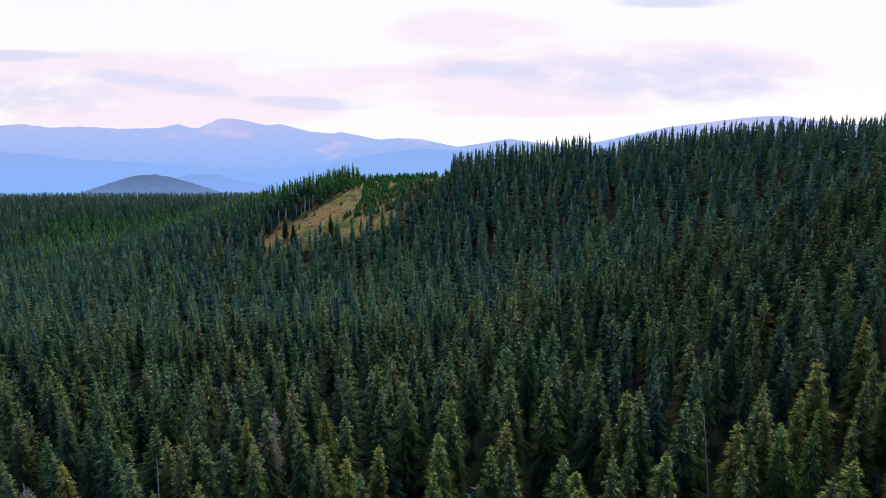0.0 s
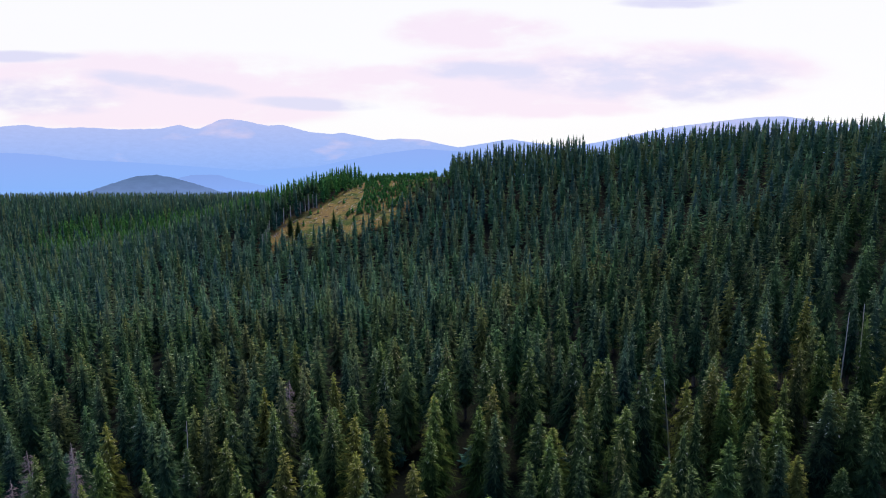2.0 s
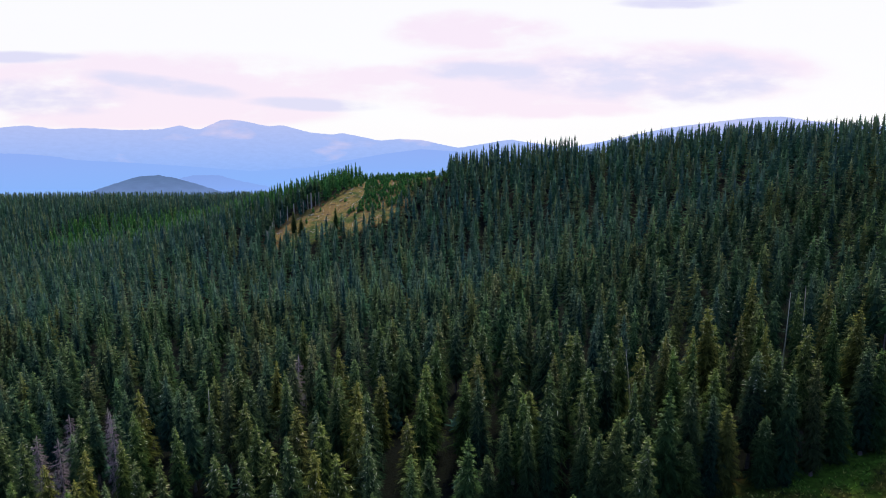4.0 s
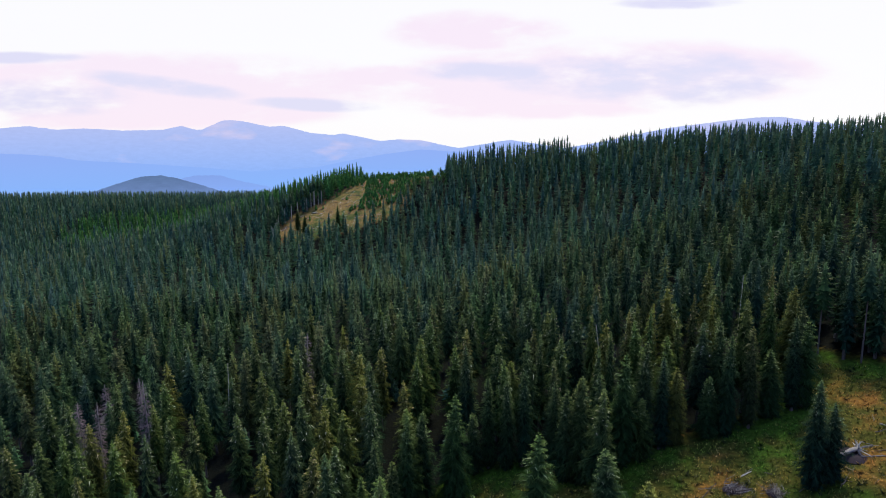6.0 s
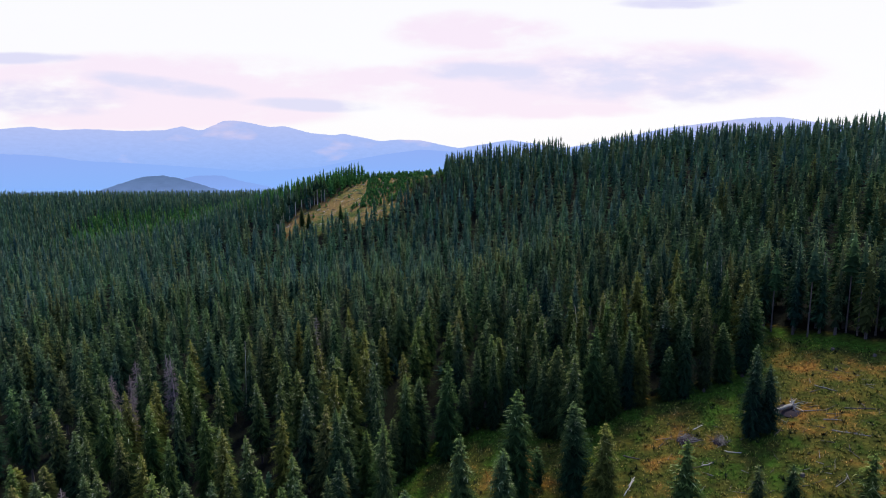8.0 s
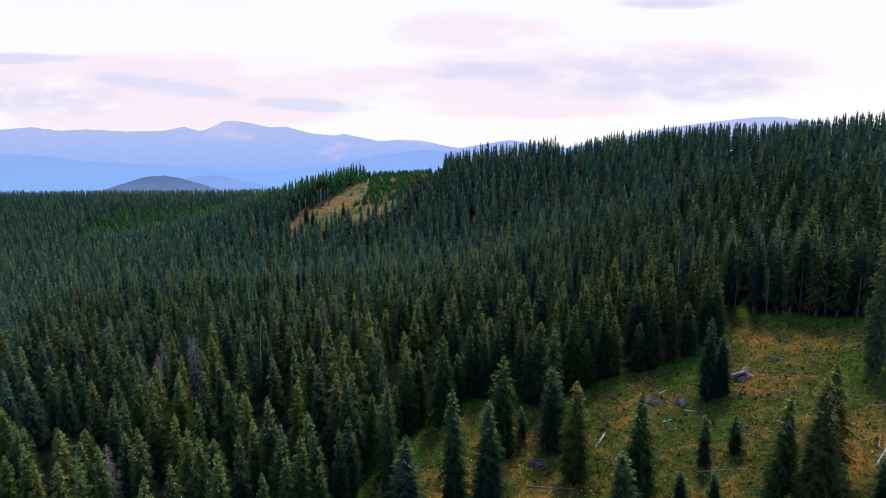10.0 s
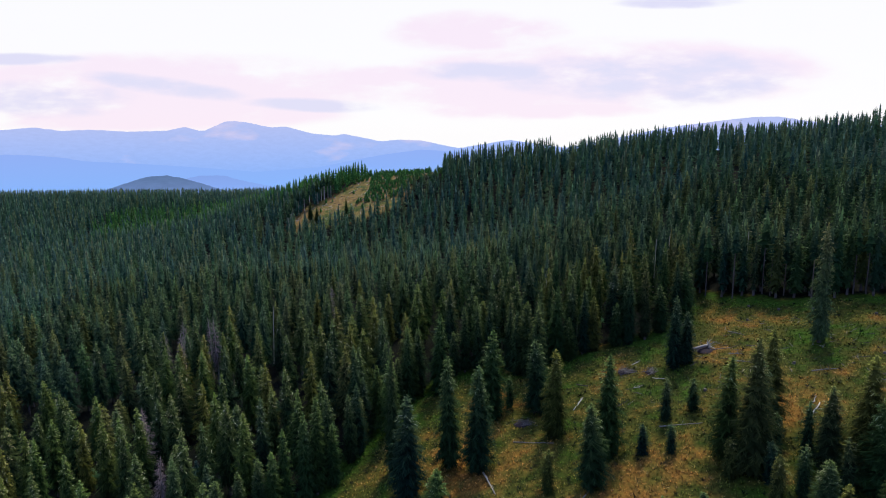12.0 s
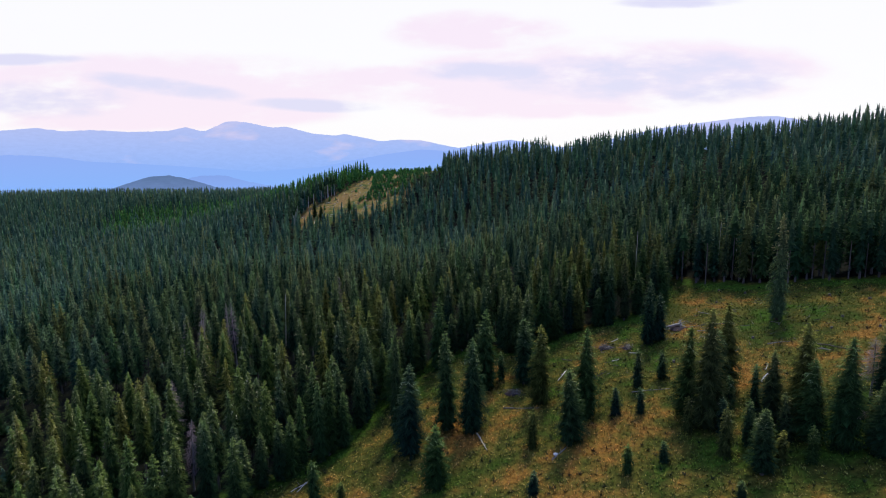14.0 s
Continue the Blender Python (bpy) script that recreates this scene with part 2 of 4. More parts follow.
SWELLS = [(x, y, HILL_H[j * 6 + i]) for j, y in enumerate(HILL_Y) for i, x in enumerate(HILL_X)] + [(-260, 620, 8.0), (-120, 660, 6.2), (20, 660, -2.3), (95, 385, 2.5), (215, 300, 1.5), (330, 230, -1.5), (-380, 650, 7.0), (-500, 650, 6.0), (-620, 650, 8.0)]


def height(x, y):
    """The ground's height: wide swells over a plateau that falls away into the valleys far off."""
    x, y = np.asarray(x, float), np.asarray(y, float)
    z = np.full(np.broadcast(x, y).shape, -12.0)
    for cx, cy, h in SWELLS:
        z = z + h * np.exp(-((x - cx) ** 2 + (y - cy) ** 2) / (2 * 105.0 ** 2))
    z = z + 0.35 * np.sin(x * 0.21 + 1.3 * np.sin(y * 0.13)) * np.cos(y * 0.17)
    far = np.clip((np.hypot(x + 60, y - 200) - 780) / 900, 0, 1)
    return z - 220 * far * far * (3 - 2 * far)


def inside(x, y, ring):
    """Whether points lie in a ring of corners."""
    x, y = np.asarray(x, float), np.asarray(y, float)
    odd = np.zeros(x.shape, bool)
    for (ax, ay), (bx, by) in zip(ring, ring[1:] + ring[:1]):
        if ay != by:
            odd ^= ((ay > y) != (by > y)) & (x < (bx - ax) * (y - ay) / (by - ay) + ax)
    return odd


def edge_distance(x, y, ring):
    d = np.full(np.asarray(x).shape, 1e9)
    for (ax, ay), (bx, by) in zip(ring, ring[1:] + ring[:1]):
        ex, ey = bx - ax, by - ay
        k = np.clip(((x - ax) * ex + (y - ay) * ey) / (ex * ex + ey * ey), 0, 1)
        d = np.minimum(d, np.hypot(x - ax - k * ex, y - ay - k * ey))
    return d


MEADOW = [(-46, 6), (-42, 16), (-30, 19), (-18, 26), (-7, 49), (0, 58), (8, 64), (18, 66), (28, 57), (46, 60.5), (71, 62), (82, 85), (96, 64), (125, 48), (138, 15), (152, -30), (140, -110), (84, -168), (20, -150), (-34, -172), (-66, -120), (-50, -62), (-58, -20)]
TUFTED = MEADOW[:15] + [(150, -20), (118, -62), (70, -50), (34, -68), (-4, -52), (-32, -60), (-44, -30)]
LOGGED = [(-102, 352), (-104, 371), (-97, 384), (-79, 399), (-67, 415), (-58, 440), (-48, 470), (4, 470), (2, 448), (-8, 428), (-24, 406), (-20, 388), (-28, 368), (-50, 354), (-74, 348), (-90, 347)]


def mesh_of(name, verts, tris, mat, smooth=False, **values):
    """A mesh of triangles from arrays, with float values on its points."""
    me = bpy.data.meshes.new(name)
    verts, tris = np.ascontiguousarray(verts, np.float32), np.ascontiguousarray(tris, np.int32)
    me.vertices.add(len(verts))
    me.vertices.foreach_set("co", verts.ravel())
    me.loops.add(tris.size)
    me.loops.foreach_set("vertex_index", tris.ravel())
    me.polygons.add(len(tris))
    me.polygons.foreach_set("loop_start", np.arange(0, tris.size, 3, dtype=np.int32))
    me.update(calc_edges=True)
    me.polygons.foreach_set("use_smooth", np.full(len(tris), smooth))
    for key, val in values.items():
        me.attributes.new(key, "FLOAT", "POINT").data.foreach_set("value", np.ascontiguousarray(val, np.float32))
    me.materials.append(mat)
    return me


def part(name, me, parent, label=""):
    ob = new(name, me)
    ob.parent = parent
    if label:
        ob["label"] = label
    return ob


def build_ground():
    def steps(fine0, fine1, step, mid0, mid1, mstep, far):
        out = list(np.arange(fine0, fine1, step)) + list(np.arange(fine1, mid1, mstep)) + list(np.arange(mid0, fine0, mstep))
        d = mstep * 2.0
        a, b = mid0 - d, mid1
        while b < far:
            out.append(b)
            b += d
            out.append(a)
            a -= d
            d *= 1.35
        return np.array(sorted(set(np.round(out + [-far, far], 3))))
    xs, ys = steps(-60, 140, 2.0, -700, 520, 10.0, 4900), steps(-60, 100, 2.0, -260, 900, 10.0, 4900)
    gx, gy = np.meshgrid(xs, ys)
    gz = height(gx, gy)
    nx, ny = len(xs), len(ys)
    i = (np.arange(ny - 1)[:, None] * nx + np.arange(nx - 1)).ravel()
    tris = np.concatenate([np.stack([i, i + 1, i + nx + 1], 1), np.stack([i, i + nx + 1, i + nx], 1)])

    def cover(ring, soft):
        d = edge_distance(gx, gy, ring)
        return np.clip(0.5 + (np.where(inside(gx, gy, ring), d, -d) + 4.0) / soft, 0, 1).ravel()
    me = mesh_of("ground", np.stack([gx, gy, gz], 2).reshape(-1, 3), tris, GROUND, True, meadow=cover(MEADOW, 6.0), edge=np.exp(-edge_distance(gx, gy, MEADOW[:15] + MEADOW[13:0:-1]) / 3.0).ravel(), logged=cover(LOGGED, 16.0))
    tagged(new("ground", me), "hilly ground with forest litter darkened as if shaded, dry orange and green meadow grass", "ground", kind="structure")


build_ground()


# ---- far ranges ----
def ridge(name, radius, low, crest, mat, label, rough, smoothing=1.2):
    """A range on an arc round the valley: its face climbs from the valley floor to the crest."""
    az = np.linspace(crest[0][0], crest[-1][0], 700)
    top = np.interp(az, [c[0] for c in crest], [c[1] for c in crest])
    k = np.exp(-np.linspace(-3, 3, 2 * int(6 * smoothing) + 1) ** 2)
    top = np.convolve(np.pad(top, len(k) // 2, mode="edge"), k / k.sum(), "valid")
    top = top + rough * np.array([noise.fractal((a * 2.3, radius * 0.01, 0), 0.9, 2.0, 5) for a in az])
    rows = 12
    verts = []
    for j in range(rows + 1):
        f = j / rows
        r = radius - 420 * (1 - f) + 40 * np.sin(az * 1.7) * (1 - f)
        z = low + (top - low) * (f ** 0.85)
        verts.append(np.stack([5 + r * np.sin(np.radians(az)), -57 + r * np.cos(np.radians(az)), z], 1))
    n = len(az)
    i = (np.arange(rows)[:, None] * n + np.arange(n - 1)).ravel()
    tris = np.concatenate([np.stack([i, i + 1, i + n + 1], 1), np.stack([i, i + n + 1, i + n], 1)])
    tagged(new(name, mesh_of(name, np.concatenate(verts), tris, mat, True)), label, "mountains", kind="structure")


CREST_FAR = [(-44, 150), (-35.8, 161), (-34.4, 170), (-32.6, 185), (-30.9, 163), (-29.0, 172), (-26.2, 159), (-23.3, 165), (-22.0, 193), (-20.6, 159), (-18.7, 230), (-17.8, 231), (-16.6, 216), (-15.0, 186), (-13.8, 194), (-11.5, 143), (-9.5, 127), (-8.8, 140), (-6.6, 103), (-5.5, 83), (-3.8, 95), (-1.8, 87), (0.2, 50), (1.5, 29), (3.5, 54), (6.0, 87), (7.7, 66), (10.9, 26), (13.8, 66), (16.6, 114), (19.3, 160), (21.9, 185), (24.4, 209), (26.3, 222), (27.9, 220), (29.6, 192), (32.2, 162), (44, 120)]
CREST_MID = [(-44, 10), (-35.9, 22), (-34.6, 27), (-32.8, 20), (-31.0, 6), (-29.6, -16), (-25.2, -39), (-20.9, -67), (-16.4, -99), (-11.1, -78), (-8.1, -36), (-5.1, 0), (-1.8, 28), (0.2, 17), (3.5, 2), (8.5, -32), (14, -60)]
CREST_NEAR = [(-26, -215), (-24.1, -140), (-22.3, -93), (-21.2, -78), (-19.2, -80), (-17.8, -106), (-15.5, -137), (-11.2, -215)]
CREST_HILL = [(-34, -142), (-31.3, -119), (-29.4, -104), (-28.2, -86), (-26.7, -64), (-25.3, -45), (-23.8, -42), (-22.7, -52), (-21.0, -77), (-18.8, -114), (-16.5, -145), (-13, -195)]
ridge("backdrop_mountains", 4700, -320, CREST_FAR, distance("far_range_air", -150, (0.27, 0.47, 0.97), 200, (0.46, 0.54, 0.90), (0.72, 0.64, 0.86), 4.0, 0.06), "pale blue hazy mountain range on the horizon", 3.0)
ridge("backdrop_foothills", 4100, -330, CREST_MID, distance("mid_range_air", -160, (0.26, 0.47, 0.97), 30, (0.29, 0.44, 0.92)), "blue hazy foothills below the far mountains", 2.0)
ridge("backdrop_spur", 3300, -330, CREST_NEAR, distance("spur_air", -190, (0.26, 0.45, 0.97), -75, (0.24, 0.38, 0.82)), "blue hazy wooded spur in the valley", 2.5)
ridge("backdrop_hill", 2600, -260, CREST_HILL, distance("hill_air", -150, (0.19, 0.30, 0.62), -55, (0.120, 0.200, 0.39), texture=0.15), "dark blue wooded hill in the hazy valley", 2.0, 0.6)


# ---- spruces ----
def spruce_crown(seed, h=21.0, r=2.7, base=0.12, levels=27, per=7, blades=3, ragged=0.3, core=22, fat=0.055, thin=True, tier=0.64, tier_n=12, point=0.62):
    """Needle sprays of one spruce as arrays: points, triangles and how far out along its branch each point lies, scaled
    up towards the lit top.
    """
    rnd = random.Random(seed)
    V, T, P = [], [], []

    def spray(p, way, side, up, length, width, t0, t1):
        k = len(V)
        if thin and t0 > 0.01:
            V.extend([p + side * width, p - side * width, p + way * length])
            T.append((k, k + 1, k + 2))
            P.extend([t0, t0, t1])
            return
        m = p + way * length * 0.45
        V.extend([p, m + side * width - up * width * 0.35, p + way * length, m - side * width - up * width * 0.35])
        T.extend([(k, k + 1, k + 2), (k, k + 2, k + 3)])
        P.extend([t0, (t0 + t1) / 2, t1, (t0 + t1) / 2])
    lop, lop_at = rnd.uniform(0.05, 0.4), rnd.uniform(0, 6.28)
    for i in range(levels):
        f = (i + rnd.uniform(-0.3, 0.3)) / (levels - 1)
        f = min(max(f, 0.0), 1.0)
        z = h * (base + (0.985 - base) * f ** 0.93)
        reach = r * min(1.0, (f + 0.10) / 0.25) * (1 - f) ** point + 0.38 * min(1.0, (1 - f) * 12 + 0.4)
        n = max(3, round(per * (0.75 + 0.25 * (1 - f))))
        turn = rnd.uniform(0, 6.28)
        for j in range(n):
            a = turn + 6.283 * (j + rnd.uniform(-0.3, 0.3)) / n
            if blades and rnd.random() < 0.12:
                continue
            L = reach * rnd.uniform(1 - ragged * 1.3, 1 + ragged * 0.6) * (1 + lop * math.cos(a - lop_at))
            out = Vector((math.cos(a), math.sin(a), 0))
            side = Vector((-out.y, out.x, 0))
            droop = -0.45 + 0.50 * f + rnd.uniform(-0.14, 0.14)
            root = Vector((0, 0, z + rnd.uniform(-0.15, 0.15)))
            way = (out + Vector((0, 0, droop))).normalized()
            up = way.cross(side) * -1
            tipz = Vector((0, 0, 0.12 + 0.1 * f))
            spray(root, (way + tipz * 0.5).normalized(), side, up, L, (0.65 * fat * L + 0.04) if blades > 2 else (fat * L + 0.10), 0.6 if blades == 0 else 0.0, 1.0)
            for b in range(blades):
                s = 0.28 + 0.62 * (b + rnd.uniform(0, 0.6)) / max(1, blades)
                for sg in ((-1, 1) if blades > 1 else (rnd.choice((-1, 1)),)):
                    p = root + way * (L * s)
                    w2 = (out * rnd.uniform(0.55, 0.9) + side * sg * rnd.uniform(0.55, 0.9) + Vector((0, 0, droop - rnd.uniform(-0.05, 0.7)))).normalized()
                    l2 = min(L * (0.42 - 0.2 * s), 0.85) * rnd.uniform(0.7, 1.3) + 0.12
                    sd = w2.cross(Vector((0, 0, 1))).normalized()
                    spray(p, w2, sd, Vector((0, 0, 1)), l2, (((0.068 if blades > 2 else 0.125) if thin else 0.5 * fat + 0.10) * l2 + 0.02), s * 0.8, min(1.0, s + 0.45))
    # closed tiers of hanging foliage inside the sprays, also painted lighter towards the top
    for i in range(core):
        f = (i + 0.15) / core
        z, gap_ = h * (base + (0.97 - base) * f), h * (0.97 - base) / core
        reach = (r * tier * min(1.0, (f + 0.12) / 0.22) * (1 - f) ** point + 0.06) * rnd.uniform(0.85, 1.12)
        k, n, turn = len(V), tier_n, rnd.uniform(0, 6.28)
        V.append(Vector((0, 0, min(h * 0.995, z + gap_ * 1.25))))
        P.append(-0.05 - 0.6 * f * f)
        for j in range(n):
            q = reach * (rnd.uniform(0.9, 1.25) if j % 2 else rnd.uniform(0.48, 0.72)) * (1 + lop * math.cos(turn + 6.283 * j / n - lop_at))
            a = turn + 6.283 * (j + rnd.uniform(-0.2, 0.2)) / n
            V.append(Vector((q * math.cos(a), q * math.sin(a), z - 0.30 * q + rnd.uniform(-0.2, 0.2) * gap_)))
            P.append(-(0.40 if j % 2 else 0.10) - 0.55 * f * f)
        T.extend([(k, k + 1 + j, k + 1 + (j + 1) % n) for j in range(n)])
    # top light painted in: paleness fades from the leader down to the foot
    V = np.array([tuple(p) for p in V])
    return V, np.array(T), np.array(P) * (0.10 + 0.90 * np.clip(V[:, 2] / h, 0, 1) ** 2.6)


def pole(h, r0, r1, n=6, rows=5, seed=0, bend=0.1):
    """A tapered, slightly crooked trunk with flared foot, as arrays."""
    rnd = random.Random(seed)
    bx, by = rnd.uniform(-bend, bend), rnd.uniform(-bend, bend)
    V, T = [], []
    for i in range(rows + 1):
        f = i / rows
        rr = r0 + (r1 - r0) * f + (0.5 * r0 if i == 0 else 0)
        for j in range(n):
            a = 6.283 * j / n
            V.append((rr * math.cos(a) + bx * math.sin(f * 3.14), rr * math.sin(a) + by * math.sin(f * 3.14), -0.35 + (h + 0.35) * f))
    for i in range(rows):
        for j in range(n):
            a, b = i * n + j, i * n + (j + 1) % n
            T.extend([(a, b, b + n), (a, b + n, a + n)])
    V.append((0, 0, h + 0.02))
    T.extend([(rows * n + j, rows * n + (j + 1) % n, len(V) - 1) for j in range(n)])
    return np.array(V), np.array(T)


def joined(name, kinds, places, mat, label, category, with_tip=True):
    """Many plants in one mesh. places: x, y, z, kind, tall, wide, turn, tint."""
    V, T, P, C, at = [], [], [], [], 0
    for x, y, z, k, tall, wide, turn, tint in places:
        v, t, p = kinds[k]
        c, s = math.cos(turn) * wide, math.sin(turn) * wide
        w = np.empty_like(v)
        w[:, 0], w[:, 1], w[:, 2] = x + v[:, 0] * c - v[:, 1] * s, y + v[:, 0] * s + v[:, 1] * c, z + v[:, 2] * tall
        V.append(w), T.append(t + at), P.append(p), C.append(np.full(len(v), tint))
        at += len(v)
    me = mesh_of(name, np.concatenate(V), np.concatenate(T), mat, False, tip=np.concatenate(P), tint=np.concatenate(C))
    return tagged(new(name, me), label, category, kind="stuff")


# one model of each kind of spruce that stands near; all others of its kind are copies
CROWNS = {
    "forest": [spruce_crown(11 + i, 21.0, (3.4, 3.9, 3.1, 3.6, 4.0, 3.3)[i], (0.16, 0.12, 0.24, 0.14, 0.10, 0.20)[i], 37, 9, 5, 0.36, point=0.80) for i in range(6)],
    "open": [spruce_crown(31 + i, 21.0, (3.7, 4.1, 3.4)[i], (0.03, 0.02, 0.05)[i], 44, 9, 6, 0.34, point=0.76) for i in range(3)],
    "lone": [spruce_crown(61, 21.0, 3.3, 0.04, 48, 10, 6, 0.36, point=0.72)],
    "young": [spruce_crown(51 + i, 7.0, (1.45, 1.7)[i], 0.02, 20, 7, 5, 0.3) for i in range(2)],
}
STEMS = {"forest": pole(20.5, 0.24, 0.03, 7, 6, 1), "open": pole(20.5, 0.30, 0.03, 7, 6, 2), "lone": pole(20.5, 0.34, 0.03, 8, 6, 4), "young": pole(6.8, 0.10, 0.02, 6, 3, 3)}
MODEL = {}
for kind, crowns in CROWNS.items():
    trunk_me = mesh_of("spruce_trunk", *STEMS[kind], BARK, True)
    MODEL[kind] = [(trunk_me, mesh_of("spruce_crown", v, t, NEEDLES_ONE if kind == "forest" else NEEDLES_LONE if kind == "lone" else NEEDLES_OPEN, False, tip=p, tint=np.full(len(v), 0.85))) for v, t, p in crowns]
FIRST = {}
rng = random.Random(7)


def plant(kind, which, x, y, tall, wide, label, group, lean=0.0):
    """One spruce with its trunk and crown, standing on the ground."""
    full = 7.0 if kind == "young" else 21.0
    m = pose(x, y, float(height(x, y)), rng.uniform(-lean, lean), rng.uniform(-lean, lean), rng.uniform(0, 360)) @ Matrix.Diagonal((wide, wide, tall / full, 1))
    if (kind, which) not in FIRST:
        root = new("spruce_tree")
        part("trunk", MODEL[kind][which][0], root)
        part("crown", MODEL[kind][which][1], root)
        root.matrix_basis = m
        FIRST[kind, which] = root
        made = root
    else:
        model = FIRST[kind, which]
        made = copy_thing(model, Matrix.Identity(4))
        made.matrix_basis = m
    return tagged(made, label, "spruce", group)


TAKEN = []      # where trees stand: x, y, free room round them

# spruces scattered over the meadow: x, y, height
MEADOW_TALL = [(-4.0, 28.3, 29.0), (-0.5, 20.0, 22.2), (8.4, 25.9, 25.2), (14.2, 22.2, 23.5), (18.6, 40.5, 21.9), (28.6, 39.3, 18.0), (30.8, 27.4, 19.9),
               (39.6, 16.7, 21.2), (34.4, 8.9, 16.9), (61.7, 43.0, 17.9), (64.7, 43.8, 13.0), (58.6, 6.8, 19.9), (60.5, 1.6, 24.9),
               (68.2, 11.9, 20.2), (63.5, -15.1, 12.4), (74.9, -5.9, 21.0), (78.1, -13.8, 20.8), (74.4, -10.4, 16.2), (87.3, -10.7, 22.1), (5.6, 5.2, 14.0), (-38.2, 14.7, 15.0), (71, -2.5, 15), (82, -18, 14), (64.5, 8.5, 17), (93, -7, 18)]
MEADOW_YOUNG = [(23.1, 44.0, 7.9), (26.9, 10.1, 9.1), (53.0, 22.8, 9.4), (59.2, 24.5, 7.0), (69.4, 0.8, 11.2), (59.9, -7.5, 9.9), (82.9, -14.2, 9.4), (25.1, -3.8, 4.8),
                (42.8, -5.7, 6.0), (49.7, -5.1, 4.4), (58.0, -19.6, 3.3), (-21.3, 9.7, 9.7), (-14.6, 6.8, 5.3), (45.5, 13.8, 6.6), (50.6, 12.5, 5.9),
                (62, -2, 8), (65, -6.5, 9), (70.5, -8.5, 10), (80.5, -8, 9), (84, -5.5, 8), (72, -15, 7), (57, 2.5, 7.5), (66, 4.5, 8), (79, -4, 7), (91, -14, 8), (68, -13, 6)]
for i, (x, y, h) in enumerate(MEADOW_TALL):
    plant("open", i % 3, x, y, h, (0.78 if i == 0 else 0.80 if i in (9, 10) else 0.82 + h * 0.018) * rng.uniform(0.92, 1.1), "dark green spruce with branches down to the meadow grass" if h > 16 else "medium-sized bushy spruce on the dry meadow", "spruces on the meadow", 1.0)
    TAKEN.append((x, y, 3.6))
for i, (x, y, h) in enumerate(MEADOW_YOUNG):
    plant("young", i % 2, x, y, h, 0.55 + h * 0.07, "young bushy green spruce on the grassy meadow", "young spruces on the meadow", 1.5)
    TAKEN.append((x, y, 2.4))
plant("lone", 0, 93.0, 38.4, 27.8, 0.98, "tall olive-green lone spruce standing apart on the upper meadow", "spruces on the meadow", 0.5)
TAKEN.append((93.8, 39.0, 6.0))

# forest spruces whose tops stand out
GROVE_EDGE = [(-58.5, 63.5), (-22.6, 57.0), (-16.9, 46.2), (-14.1, 43.9), (-14.7, 63.5), (-5.3, 42.0), (-1.9, 59.4), (6.5, 58.9), (30.4, 50.5), (29.0, 58.0), (37.0, 60.0), (41.4, 61.5), (53.3, 67.0), (56.4, 66.0), (61.9, 67.0), (46.8, 66.5), (-83.6, 11.4), (-72.7, 2.0), (-83.2, 30.1), (-87.5, 42.7), (-67.9, 30.6), (-60.9, 9.5), (-52.2, 2.0), (-61.1, -0.7), (-48.5, 4.4), (-61.9, 57.5), (-45.6, 19.9), (-41.3, 32.2), (-44.5, 58.4), (-33.4, 40.2), (-30.1, 41.4), (-24.8, 32.5), (-20.5, 26.5), (-70.9, 20.7), (-36.7, 5.5), (-96.1, 39.5), (-99.1, 27.3)]
GROVE_DEEP = [(-84.5, 91.7), (-58.0, 86.5), (-76.9, 70.3), (-68.1, 74.1), (-55.3, 104.0), (-42.9, 85.6), (-41.9, 101.5), (-35.5, 107.1), (-23.8, 75.3), (-18.7, 93.4), (-13.9, 87.1), (-9.4, 112.6), (-0.7, 89.2), (16.5, 71.7), (27.7, 73.4), (-20.2, 101.7), (-12.9, 76.4), (-60.1, 93.4), (-44.7, 104.6), (-32.6, 123.1), (-12.4, 114.2), (-9.1, 115.5), (-0.5, 85.1), (1.9, 106.5), (7.2, 84.9), (11.5, 98.0), (10.3, 111.0), (25.1, 96.1), (28.4, 91.6), (28.9, 86.5), (32.6, 79.3), (37.0, 74.7), (45.2, 84.7), (43.4, 75.5), (53.1, 84.8), (62.1, 100.9), (66.0, 95.1), (42.4, 103.0), (-65.4, 117.3), (-55.0, 120.2)]
near_count = 0
# the fringe of the forest along the meadow
for (ax, ay), (bx, by) in zip(MEADOW[1:11], MEADOW[2:12]):
    n = max(1, round(math.hypot(bx - ax, by - ay) / 3.9))
    for i in range(n):
        f = (i + rng.uniform(0.2, 0.8)) / n
        off = rng.uniform(0.3, 3.0)
        q = math.hypot(bx - ax, by - ay)
        x, y = ax + (bx - ax) * f - (by - ay) / q * off, ay + (by - ay) * f + (bx - ax) / q * off
        if any((x - tx) ** 2 + (y - ty) ** 2 < 4.0 for tx, ty, _ in TAKEN):
            continue
        plant("open", rng.randrange(3), x, y, rng.uniform(12, 21), rng.uniform(0.7, 0.95), "dark green spruce with low branches at the forest edge", "forest spruces", 1.2)
        TAKEN.append((x, y, 4.0))
        near_count += 1
for x, y in GROVE_EDGE + GROVE_DEEP:
    rim = float(edge_distance(np.array([x]), np.array([y]), MEADOW)[0]) < 5.0
    plant("open" if rim else "forest", near_count % (3 if rim else 6), x, y, 21.8 + rng.uniform(-2.2, 2.6), rng.uniform(0.9, 1.15), "tall dark green spruce in the dense forest", "forest spruces", 1.2)
    TAKEN.append((x, y, 4.2))
    near_count += 1
